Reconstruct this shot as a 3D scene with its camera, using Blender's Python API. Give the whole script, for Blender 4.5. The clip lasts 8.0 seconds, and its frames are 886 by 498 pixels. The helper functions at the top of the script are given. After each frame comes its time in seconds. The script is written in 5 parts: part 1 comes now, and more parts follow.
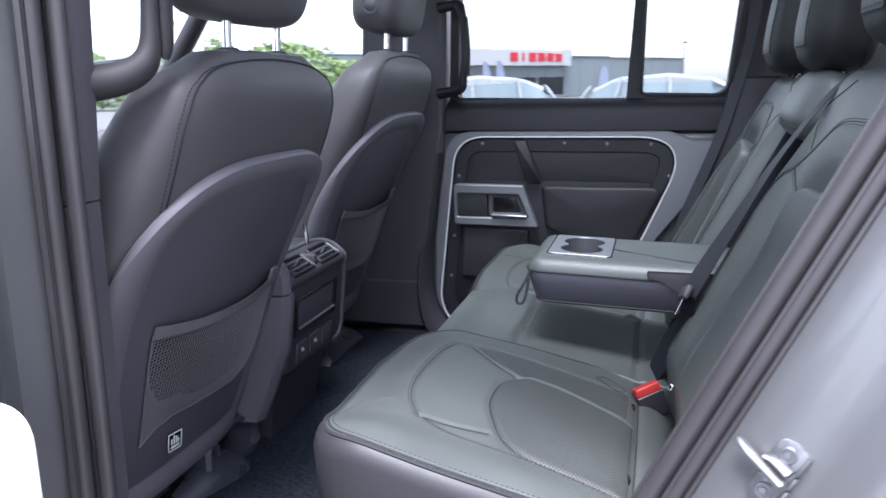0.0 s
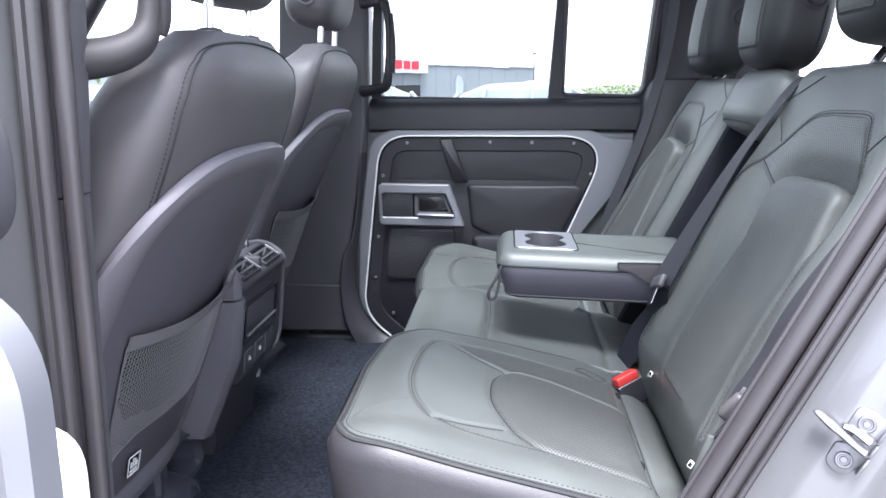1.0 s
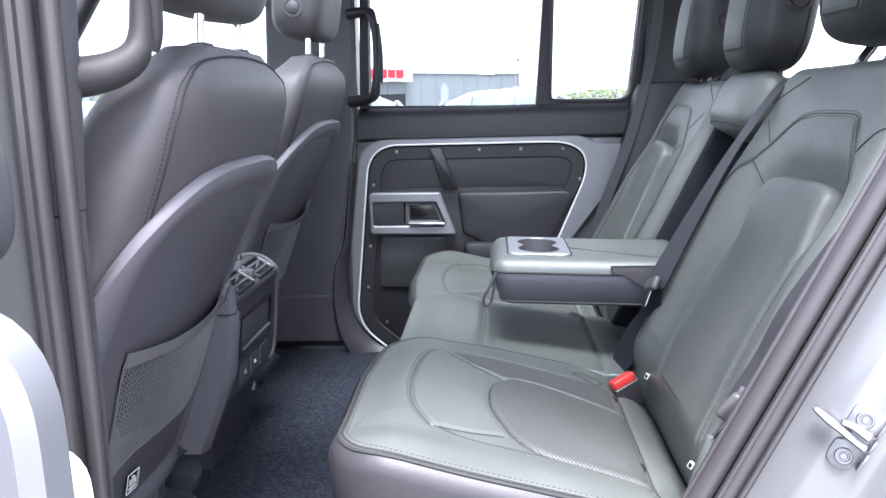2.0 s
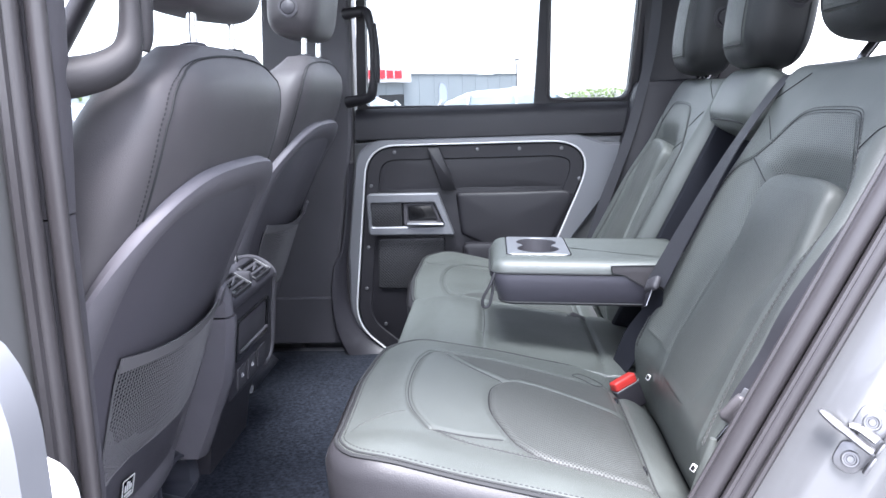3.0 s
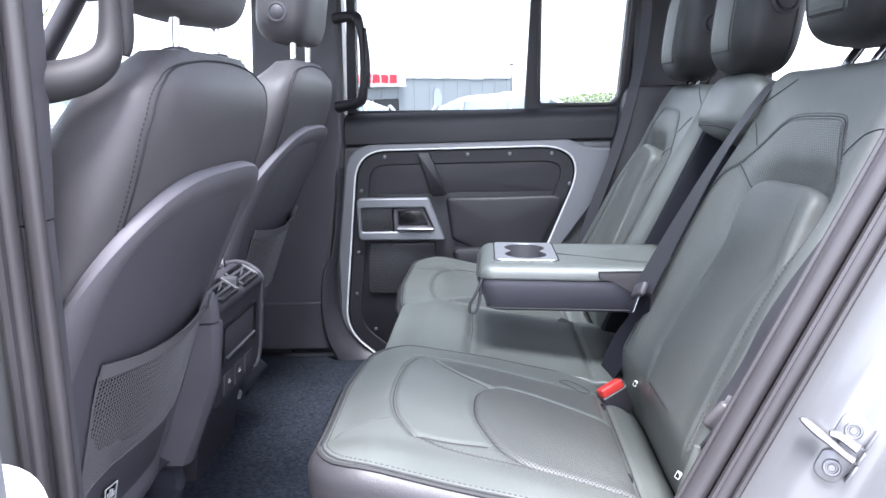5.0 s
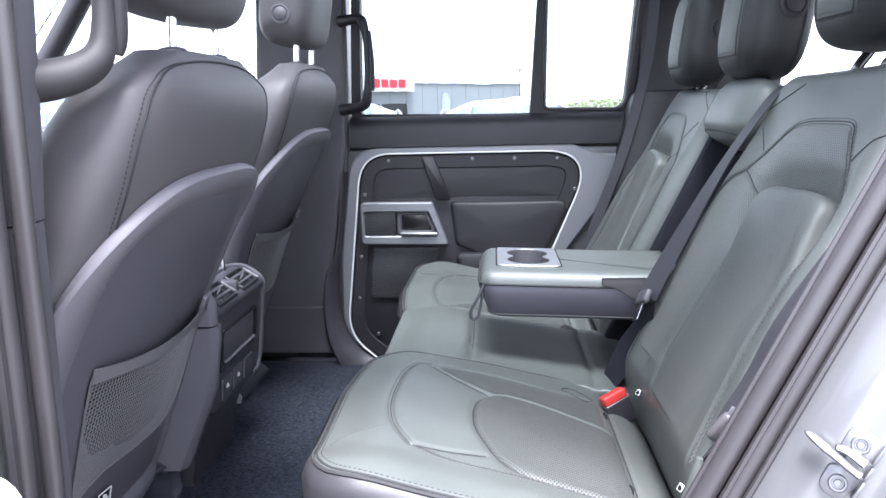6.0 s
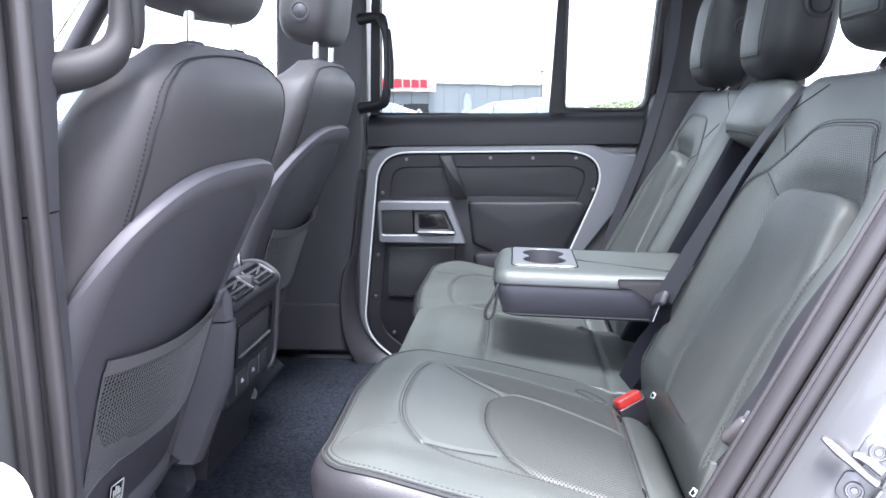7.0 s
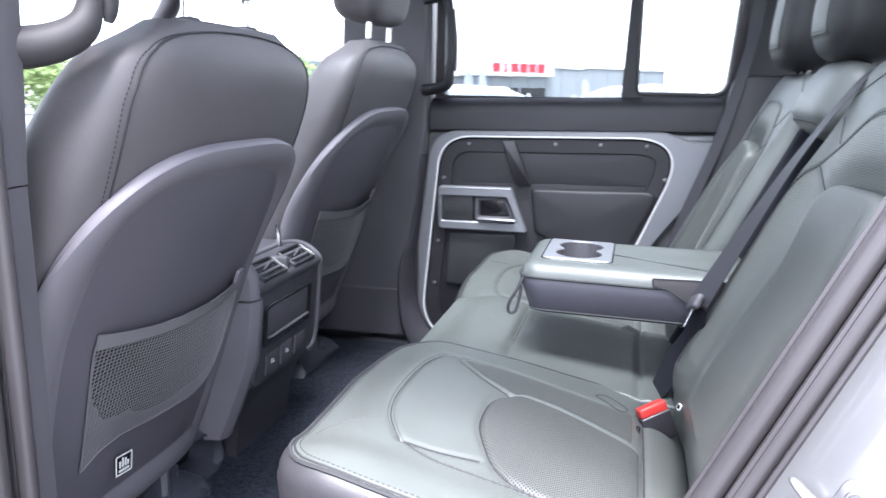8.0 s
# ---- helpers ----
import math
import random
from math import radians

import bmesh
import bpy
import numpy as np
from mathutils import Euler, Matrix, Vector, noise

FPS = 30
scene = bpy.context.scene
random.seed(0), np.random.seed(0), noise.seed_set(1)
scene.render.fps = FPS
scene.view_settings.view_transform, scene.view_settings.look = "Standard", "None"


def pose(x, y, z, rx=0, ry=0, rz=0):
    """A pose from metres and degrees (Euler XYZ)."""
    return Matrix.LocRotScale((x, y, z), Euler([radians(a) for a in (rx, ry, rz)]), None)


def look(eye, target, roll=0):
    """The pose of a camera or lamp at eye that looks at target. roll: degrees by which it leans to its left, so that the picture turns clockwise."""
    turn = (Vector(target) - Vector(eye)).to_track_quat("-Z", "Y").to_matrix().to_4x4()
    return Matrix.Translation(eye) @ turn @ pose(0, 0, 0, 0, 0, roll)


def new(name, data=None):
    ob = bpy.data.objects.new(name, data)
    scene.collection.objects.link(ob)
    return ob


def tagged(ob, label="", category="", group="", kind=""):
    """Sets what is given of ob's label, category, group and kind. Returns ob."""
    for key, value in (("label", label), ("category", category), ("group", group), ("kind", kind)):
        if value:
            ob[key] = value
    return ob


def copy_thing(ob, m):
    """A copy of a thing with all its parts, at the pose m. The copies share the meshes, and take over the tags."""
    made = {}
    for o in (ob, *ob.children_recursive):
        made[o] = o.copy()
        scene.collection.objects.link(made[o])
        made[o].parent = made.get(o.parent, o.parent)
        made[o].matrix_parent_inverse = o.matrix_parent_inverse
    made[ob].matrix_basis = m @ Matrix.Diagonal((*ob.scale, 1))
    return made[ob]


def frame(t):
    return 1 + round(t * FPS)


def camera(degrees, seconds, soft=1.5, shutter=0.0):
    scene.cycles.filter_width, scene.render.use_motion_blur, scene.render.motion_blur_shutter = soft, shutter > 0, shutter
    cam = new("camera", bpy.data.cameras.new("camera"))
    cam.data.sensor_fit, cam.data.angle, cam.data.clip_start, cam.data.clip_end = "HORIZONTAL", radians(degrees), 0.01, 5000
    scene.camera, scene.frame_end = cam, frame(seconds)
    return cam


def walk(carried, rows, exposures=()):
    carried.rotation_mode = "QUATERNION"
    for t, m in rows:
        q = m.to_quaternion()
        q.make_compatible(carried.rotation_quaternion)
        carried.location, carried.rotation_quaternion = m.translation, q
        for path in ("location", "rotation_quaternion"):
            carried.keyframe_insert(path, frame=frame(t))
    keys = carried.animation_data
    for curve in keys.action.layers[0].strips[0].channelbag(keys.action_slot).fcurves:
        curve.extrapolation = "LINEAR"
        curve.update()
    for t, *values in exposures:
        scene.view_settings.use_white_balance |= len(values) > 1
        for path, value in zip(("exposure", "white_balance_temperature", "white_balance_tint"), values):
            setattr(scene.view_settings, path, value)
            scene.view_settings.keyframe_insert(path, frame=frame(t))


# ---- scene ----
cam = camera(60.9, 8.0, shutter=0.5)
PATH = [
    (0, (0.521, -0.83, 1.634), (-0.009, 1.051, 1.208), -1.1),
    (0.5, (0.36, -0.833, 1.625), (0.067, 1.098, 1.196), -0.7),
    (1, (0.309, -0.836, 1.61), (0.143, 1.114, 1.197), -0.2),
    (1.5, (0.3, -0.843, 1.612), (0.156, 1.113, 1.217), -1.0),
    (3, (0.302, -0.825, 1.61), (0.166, 1.131, 1.217), -1.9),
    (3.5, (0.306, -0.819, 1.608), (0.177, 1.138, 1.215), -1.9),
    (4, (0.31, -0.819, 1.609), (0.187, 1.138, 1.218), -1.9),
    (4.5, (0.311, -0.823, 1.611), (0.191, 1.135, 1.223), -1.8),
    (6, (0.326, -0.8, 1.607), (0.185, 1.16, 1.238), -1.4),
    (6.5, (0.326, -0.796, 1.603), (0.163, 1.163, 1.237), -1.1),
    (7, (0.333, -0.794, 1.602), (0.141, 1.163, 1.235), -0.8),
    (7.5, (0.371, -0.77, 1.6), (0.125, 1.176, 1.209), -0.6),
    (8, (0.479, -0.709, 1.595), (-0.002, 1.19, 1.192), -0.1),
]
walk(cam, [(t, look(eye, target, roll)) for t, eye, target, roll in PATH], [(0, 2.2, 5800, 17), (0.5, 2.65, 5900, 16), (1, 2.88, 6000, 16), (3, 3.03, 6000, 16), (7, 3.03, 6000, 16), (8, 3.25, 6000, 16)])

# ---- world and sun ----
world = bpy.data.worlds.new("sky")
scene.world = world
world.use_nodes = True
wn = world.node_tree
sky = wn.nodes.new("ShaderNodeTexSky")
sky.sky_type, sky.sun_disc = "NISHITA", False
sky.sun_elevation, sky.sun_rotation = radians(69), radians(172)
sky.dust_density = 1.0
veil = wn.nodes.new("ShaderNodeHueSaturation")
veil.inputs["Saturation"].default_value = 0.25
wn.links.new(sky.outputs[0], veil.inputs["Color"])
wn.links.new(veil.outputs[0], wn.nodes["Background"].inputs[0])
wn.nodes["Background"].inputs[1].default_value = 0.14
sun = new("sun", bpy.data.lights.new("sun", "SUN"))
sun.data.energy, sun.data.angle, sun.data.color = 2.7, radians(26), (1.0, 0.97, 0.93)
sun.matrix_world = look((0, 0, 0), (-0.05, 0.36, -0.93))


# ---- materials ----
def material(name, base, rough=0.5, metal=0.0, vary=0.12, scale=6.0, bump=0.0, grain=400.0, kind="noise", spec=0.5, coat=0.0, axes=None):
    m = bpy.data.materials.new(name)
    m.use_nodes = True
    nt = m.node_tree
    N, L = nt.nodes, nt.links
    b = N["Principled BSDF"]
    b.inputs["Metallic"].default_value = metal
    b.inputs["Specular IOR Level"].default_value = spec
    b.inputs["Coat Weight"].default_value = coat
    tc = N.new("ShaderNodeTexCoord")
    big = N.new("ShaderNodeTexNoise")
    big.inputs["Scale"].default_value, big.inputs["Detail"].default_value = scale, 5
    L.new(tc.outputs["Object"], big.inputs["Vector"])
    ramp = N.new("ShaderNodeMapRange")
    ramp.inputs[1].default_value, ramp.inputs[2].default_value = 0.25, 0.75
    ramp.inputs[3].default_value, ramp.inputs[4].default_value = 1 - vary, 1 + vary
    L.new(big.outputs[0], ramp.inputs[0])
    mul = N.new("ShaderNodeMix")
    mul.data_type, mul.blend_type = "RGBA", "MULTIPLY"
    mul.inputs[0].default_value = 1
    mul.inputs[6].default_value = (*base, 1)
    L.new(ramp.outputs[0], mul.inputs[7])
    last = mul.outputs[2]
    rr = N.new("ShaderNodeMapRange")
    rr.inputs[1].default_value, rr.inputs[2].default_value = 0.25, 0.75
    rr.inputs[3].default_value, rr.inputs[4].default_value = max(rough - 0.06, 0.02), min(rough + 0.06, 1)
    L.new(big.outputs[0], rr.inputs[0])
    L.new(rr.outputs[0], b.inputs["Roughness"])
    if bump:
        if kind == "noise":
            g = N.new("ShaderNodeTexNoise")
            g.inputs["Detail"].default_value = 4
            out = g.outputs[0]
        else:
            g = N.new("ShaderNodeTexVoronoi")
            g.feature = "DISTANCE_TO_EDGE" if kind == "cells" else "F1"
            out = g.outputs["Distance"]
            if kind == "dots":
                g.inputs["Randomness"].default_value = 0.0
        g.inputs["Scale"].default_value = grain
        if axes:
            sep, com = N.new("ShaderNodeSeparateXYZ"), N.new("ShaderNodeCombineXYZ")
            L.new(tc.outputs["Object"], sep.inputs[0])
            for k, ax in enumerate(axes):
                L.new(sep.outputs["XYZ".index(ax)], com.inputs[k])
            g.voronoi_dimensions = "2D"
            tw = N.new("ShaderNodeVectorRotate")
            tw.inputs["Angle"].default_value = radians(45)
            L.new(com.outputs[0], tw.inputs["Vector"])
            L.new(tw.outputs[0], g.inputs["Vector"])
        else:
            L.new(tc.outputs["Object"], g.inputs["Vector"])
        if kind in ("dots", "cells"):
            st = N.new("ShaderNodeMapRange")
            st.interpolation_type = "SMOOTHSTEP"
            st.inputs[1].default_value, st.inputs[2].default_value = (0.20, 0.38) if kind == "dots" else (0.0, 0.16)
            L.new(out, st.inputs[0])
            out = st.outputs[0]
        if kind == "dots":
            dk = N.new("ShaderNodeMix")
            dk.data_type, dk.blend_type = "RGBA", "MULTIPLY"
            dk.inputs[0].default_value = 0.85
            L.new(last, dk.inputs[6])
            L.new(out, dk.inputs[7])
            last = dk.outputs[2]
        bp = N.new("ShaderNodeBump")
        bp.inputs["Strength"].default_value, bp.inputs["Distance"].default_value = bump, 0.002
        L.new(out, bp.inputs["Height"])
        L.new(bp.outputs[0], b.inputs["Normal"])
    L.new(last, b.inputs["Base Color"])
    return m


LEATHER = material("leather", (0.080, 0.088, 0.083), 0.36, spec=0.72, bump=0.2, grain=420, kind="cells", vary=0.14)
# cushion sides: shade under the seat top is put into this base colour
CUSHSIDE = material("shaded_cushion_leather", (0.028, 0.027, 0.031), 0.5, bump=0.15, grain=420, kind="cells", vary=0.12)
HEADLEATHER = material("headrest_leather", (0.015, 0.016, 0.017), 0.46, spec=0.4, bump=0.2, grain=420, kind="cells", vary=0.12)
HEADFRONT = material("headrest_front_leather", (0.040, 0.045, 0.042), 0.42, bump=0.2, grain=420, kind="cells", vary=0.12)
STITCH = material("stitch_thread", (0.062, 0.066, 0.064), 0.6, vary=0.1, scale=60)
# near-black that stands in for the shade inside hollows
HOLLOW_DARK = material("hollow_shade", (0.011, 0.012, 0.017), 0.8, bump=0.2, grain=500, vary=0.15, spec=0.2)
# base kept below the back panels' tone: includes shade at the cushion's rear
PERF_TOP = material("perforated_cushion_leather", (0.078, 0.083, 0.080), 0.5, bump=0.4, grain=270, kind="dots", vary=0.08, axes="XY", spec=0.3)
PERF_BACK = material("perforated_back_leather", (0.128, 0.138, 0.130), 0.42, bump=0.5, grain=230, kind="dots", vary=0.08, axes="YZ")
PERF_FINE = material("fine_perforated_leather", (0.106, 0.114, 0.107), 0.42, bump=0.25, grain=330, kind="dots", vary=0.08, axes="YZ")
SOFT = material("soft_leather", (0.090, 0.098, 0.092), 0.42, bump=0.2, grain=420, kind="cells", vary=0.12)
SMOOTH = material("smooth_leather", (0.078, 0.073, 0.078), 0.42, bump=0.2, grain=420, kind="cells", vary=0.12, spec=0.35)
THREAD = material("thread", (0.020, 0.021, 0.023), 0.8, vary=0.05)
PLASTIC = material("black_plastic", (0.064, 0.061, 0.070), 0.5, bump=0.25, grain=900, vary=0.1)
SHELL = material("seat_shell_plastic", (0.135, 0.128, 0.144), 0.52, bump=0.2, grain=900, vary=0.1, spec=0.35)
FACE = material("console_plastic", (0.040, 0.038, 0.046), 0.45, bump=0.2, grain=800, vary=0.12)
SHELLIN = material("sunk_shell_plastic", (0.088, 0.083, 0.097), 0.36, bump=0.12, grain=900, vary=0.08, spec=0.45)
DARKPL = material("deep_black_plastic", (0.016, 0.015, 0.019), 0.5, bump=0.2, grain=800, vary=0.12)
GLOSS = material("gloss_black", (0.012, 0.012, 0.014), 0.16, vary=0.05)
HANDLE = material("handle_plastic", (0.036, 0.034, 0.037), 0.55, bump=0.25, grain=900, vary=0.1, spec=0.35)
RUBBER = material("rubber", (0.042, 0.039, 0.042), 0.33, bump=0.1, grain=700, vary=0.12)
MESH = material("speaker_mesh", (0.05, 0.05, 0.055), 0.45, metal=0.3, bump=1.0, grain=150, kind="dots", axes="XZ")
CARPET = material("carpet", (0.022, 0.025, 0.034), 0.95, bump=1.0, grain=300, vary=0.65, scale=130, spec=0.1)
PAINT = material("silver_paint", (0.165, 0.167, 0.172), 0.36, vary=0.03, coat=0.4, metal=0.5)
TRIM = material("silver_trim", (0.225, 0.23, 0.25), 0.38, metal=0.5, vary=0.04)
CHROME = material("chrome", (0.75, 0.76, 0.78), 0.12, metal=1.0, vary=0.03)
STEEL = material("steel", (0.2, 0.2, 0.21), 0.42, metal=0.85, vary=0.25, scale=80)
DARKCHROME = material("dark_chrome", (0.34, 0.34, 0.36), 0.15, metal=1.0, vary=0.05)
RED = material("red_plastic", (0.46, 0.035, 0.03), 0.4, vary=0.05)
WEB = material("belt_webbing", (0.022, 0.022, 0.027), 0.55, bump=0.15, grain=900, vary=0.1)
WHITE = material("white_print", (0.8, 0.8, 0.8), 0.5, vary=0.02)
HEADLINER = material("headliner", (0.5, 0.5, 0.51), 0.9, bump=0.4, grain=500)
ASPHALT = material("pale_asphalt", (0.16, 0.16, 0.158), 0.9, bump=0.6, grain=60, vary=0.25, scale=0.4)
CLADDING = material("grey_cladding", (0.25, 0.28, 0.30), 0.5, vary=0.06, scale=0.5)
DARKGLASS = material("dark_glass", (0.02, 0.025, 0.03), 0.08, vary=0.05)
# reflected sky is put into the pale, uneven base of the car glass
CARGLASS = material("sky_toned_car_glass", (0.26, 0.32, 0.35), 0.05, vary=0.3, scale=1.2, coat=1.0)
NET = material("net_cord", (0.13, 0.126, 0.133), 0.7, vary=0.1)
# armrest side, darker than its top: side shade put into the colour
DARKSIDE = material("shaded_armrest_leather", (0.062, 0.060, 0.076), 0.5, bump=0.12, grain=420, kind="cells", vary=0.08)
BOSS = material("plain_white", (0.72, 0.72, 0.73), 0.4, vary=0.03)
SIGNWHITE = material("sign_white", (0.6, 0.6, 0.61), 0.4, vary=0.03, scale=0.4)
SIGNRED = material("sign_red", (0.62, 0.03, 0.05), 0.4, vary=0.03)
LEAF = material("leaves", (0.12, 0.18, 0.05), 0.6, vary=0.5, scale=0.5)
BARK = material("bark", (0.09, 0.07, 0.05), 0.9, vary=0.3)
CAR_SILVER = material("car_silver", (0.55, 0.58, 0.60), 0.25, metal=0.3, coat=0.8, vary=0.03)
CAR_BLUE = material("car_pale_blue", (0.36, 0.45, 0.55), 0.25, metal=0.4, coat=0.8, vary=0.03)
FLAG = material("flag_cloth", (0.3, 0.34, 0.45), 0.8, vary=0.1)

GLASS = bpy.data.materials.new("window_glass")
GLASS.use_nodes = True
gn = GLASS.node_tree
gb = gn.nodes["Principled BSDF"]
gb.inputs["Base Color"].default_value = (0.70, 0.73, 0.73, 1)
gb.inputs["Roughness"].default_value = 0.0
gb.inputs["Transmission Weight"].default_value = 1.0
gb.inputs["IOR"].default_value = 1.06


PRIVACY = GLASS.copy()
PRIVACY.name = "privacy_glass"
PRIVACY.node_tree.nodes["Principled BSDF"].inputs["Base Color"].default_value = (0.41, 0.43, 0.43, 1)

TINT = bpy.data.materials.new("tinted_roof_glass")
TINT.use_nodes = True
tn = TINT.node_tree
clear = tn.nodes.new("ShaderNodeBsdfTransparent")
clear.inputs[0].default_value = (0.66, 0.68, 0.68, 1)
tn.links.new(clear.outputs[0], tn.nodes["Material Output"].inputs[0])


# ---- building helpers ----
def mesh_object(name, verts, faces, mat, smooth=True):
    me = bpy.data.meshes.new(name)
    me.from_pydata([tuple(v) for v in verts], [], faces)
    me.materials.append(mat)
    if smooth:
        me.polygons.foreach_set("use_smooth", [True] * len(me.polygons))
        me.set_sharp_from_angle(angle=radians(42))
    me.update()
    return new(name, me)


def piece(name, geo, mat, parent=None, label="", smooth=True):
    """One mesh object, under a thing or a part where one is given."""
    ob = mesh_object(name, geo[0], geo[1], mat, smooth)
    if parent:
        ob.parent = parent
    if label:
        tagged(ob, label)
    return ob


def thing(name, label, category, group="", kind="", at=(0, 0, 0)):
    e = new(name)
    e.empty_display_size = 0.05
    e.location = at
    return tagged(e, label, category, group, kind)


def join(*geos):
    verts, faces = [], []
    for v, f in geos:
        o = len(verts)
        verts += list(v)
        faces += [tuple(i + o for i in q) for q in f]
    return verts, faces


def moved(geo, m):
    return [m @ Vector(v) for v in geo[0]], geo[1]


def rpoly(corners, seg=7):
    """A closed outline with rounded corners, from rows of u, v, radius."""
    out, n = [], len(corners)
    for i in range(n):
        p, a, b = (np.array(corners[k % n][:2], float) for k in (i, i - 1, i + 1))
        r = corners[i][2]
        da, db = (a - p), (b - p)
        la, lb = np.linalg.norm(da), np.linalg.norm(db)
        da, db = da / la, db / lb
        half = math.acos(max(-1, min(1, float(da @ db)))) / 2
        cut = min(r / max(math.tan(half), 1e-3), 0.49 * la, 0.49 * lb)
        if r < 1e-4 or half > 1.55:
            out.append(p)
            continue
        s, e = p + da * cut, p + db * cut
        for k in range(seg + 1):
            t = k / seg
            out.append((1 - t) ** 2 * s + 2 * t * (1 - t) * p * 0.5 + 2 * t * (1 - t) * p * 0.5 + t * t * e)
    return np.array(out)


def resample(pts, n, closed=True):
    pts = np.array(pts, float)
    q = np.vstack([pts, pts[:1]]) if closed else pts
    d = np.concatenate([[0], np.cumsum(np.linalg.norm(np.diff(q, axis=0), axis=1))])
    t = np.linspace(0, d[-1], n, endpoint=not closed)
    return np.stack([np.interp(t, d, q[:, k]) for k in range(q.shape[1])], axis=1)


def inset(o, d):
    """The outline moved inwards by d."""
    t = np.roll(o, -1, 0) - np.roll(o, 1, 0)
    t /= np.linalg.norm(t, axis=1)[:, None] + 1e-9
    area = 0.5 * np.sum(o[:, 0] * np.roll(o[:, 1], -1) - np.roll(o[:, 0], -1) * o[:, 1])
    nrm = np.stack([-t[:, 1], t[:, 0]], 1) * (1 if area > 0 else -1)
    return o + nrm * d


def rings(rows, cap0=True, cap1=True):
    """Skin over a row of closed rings of equally many points."""
    verts, faces, n = [], [], len(rows[0])
    for r in rows:
        verts += list(r)
    for k in range(len(rows) - 1):
        for i in range(n):
            j = (i + 1) % n
            faces.append((k * n + i, k * n + j, (k + 1) * n + j, (k + 1) * n + i))
    if cap0:
        faces.append(tuple(reversed(range(n))))
    if cap1:
        faces.append(tuple(range((len(rows) - 1) * n, len(rows) * n)))
    return verts, faces


def plate(outline, place, thick, bevel=0.003, back=True):
    """A flat plate with softened edges. place(u, v, h) gives the point at height h over the plane."""
    o = np.array(outline)
    rows = [(0, 0), (0, thick - bevel), (bevel * 0.3, thick - bevel * 0.3), (bevel, thick)]
    return rings([[place(u, v, h) for u, v in inset(o, d)] for d, h in rows], back, True)


def ring_plate(outer, inner, place, thick, bevel=0.003, n=120):
    """A frame between two outlines, with softened edges."""
    a, b = resample(outer, n), resample(inner, n)
    k = int(np.argmin(np.linalg.norm(b - a[0], axis=1)))
    b = np.roll(b, -k, 0)
    if np.linalg.norm(b[n // 4] - a[n // 4]) > np.linalg.norm(b[-n // 4] - a[n // 4]):
        b = np.roll(b[::-1], 1, 0)
    rows = [[place(u, v, 0) for u, v in a], [place(u, v, thick - bevel) for u, v in a], [place(u, v, thick) for u, v in inset(a, bevel)],
            [place(u, v, thick) for u, v in inset(b, -bevel)], [place(u, v, thick - bevel) for u, v in b], [place(u, v, 0) for u, v in b]]
    v, f = rings(rows, False, False)
    m = 5 * n
    f += [(m + i, m + (i + 1) % n, (i + 1) % n, i) for i in range(n)]
    return v, f


def tube(points, r, sides=8, n=0, closed=False, flat=1.0, caps=True):
    """A round or flattened bar along points. r: one radius, or one for each point."""
    p = np.array([tuple(q) for q in points], float)
    rr = np.full(len(p), r, float) if np.isscalar(r) else np.array(r, float)
    if n:
        both = smooth_line(np.hstack([p, rr[:, None]]), n, closed)
        p, rr = both[:, :3], both[:, 3]
    rows, up = [], None
    for i in range(len(p)):
        if closed:
            t = p[(i + 1) % len(p)] - p[i - 1]
        else:
            t = p[min(i + 1, len(p) - 1)] - p[max(i - 1, 0)]
        t = Vector(t).normalized()
        if up is None:
            up = Vector((0, 0, 1)) if abs(t.z) < 0.9 else Vector((1, 0, 0))
        up = (up - t * up.dot(t)).normalized()
        side = t.cross(up)
        rows.append([Vector(p[i]) + (side * math.cos(a) + up * math.sin(a) * flat) * rr[i] for a in (2 * math.pi * k / sides for k in range(sides))])
    if closed:
        rows.append(rows[0])
    return rings(rows, caps and not closed, caps and not closed)


def smooth_line(p, n, closed=False):
    """A Catmull-Rom line through the points."""
    p = np.array(p, float)
    m = len(p)
    out = []
    for t in np.linspace(0, m if closed else m - 1, n, endpoint=not closed):
        i = min(int(t), m - 1 if closed else m - 2)
        f = t - i
        get = (lambda k: p[k % m]) if closed else (lambda k: p[max(0, min(m - 1, k))])
        a, b, c, d = get(i - 1), get(i), get(i + 1), get(i + 2)
        out.append(0.5 * (2 * b + (c - a) * f + (2 * a - 5 * b + 4 * c - d) * f * f + (3 * b - a - 3 * c + d) * f ** 3))
    return np.array(out)


def ribbon(points, widths, normals, thick=0.0014, n=40):
    """A strap along points: across = normal x way."""
    w = [widths] * len(points) if np.isscalar(widths) else widths
    rows = smooth_line([(*p, k, *m) for p, k, m in zip(points, w, normals)], n)
    out = []
    for i, q in enumerate(rows):
        t = Vector(rows[min(i + 1, n - 1)][:3]) - Vector(rows[max(i - 1, 0)][:3])
        nn = Vector(q[4:7]).normalized()
        s = nn.cross(t.normalized()).normalized() * q[3] / 2
        c = Vector(q[:3])
        out.append([c - s, c - s + nn * thick, c + s + nn * thick, c + s])
    return rings(out)


def rbox(size, r=0.01, seg=3):
    """A box about its middle, with rounded edges."""
    bm = bmesh.new()
    bmesh.ops.create_cube(bm, size=1)
    bmesh.ops.scale(bm, vec=size, verts=bm.verts)
    if r > 0:
        bmesh.ops.bevel(bm, geom=bm.edges[:], offset=min(r, min(size) * 0.48), segments=seg, profile=0.5, affect="EDGES")
    bm.verts.index_update()
    geo = [v.co.copy() for v in bm.verts], [tuple(v.index for v in f.verts) for f in bm.faces]
    bm.free()
    return geo


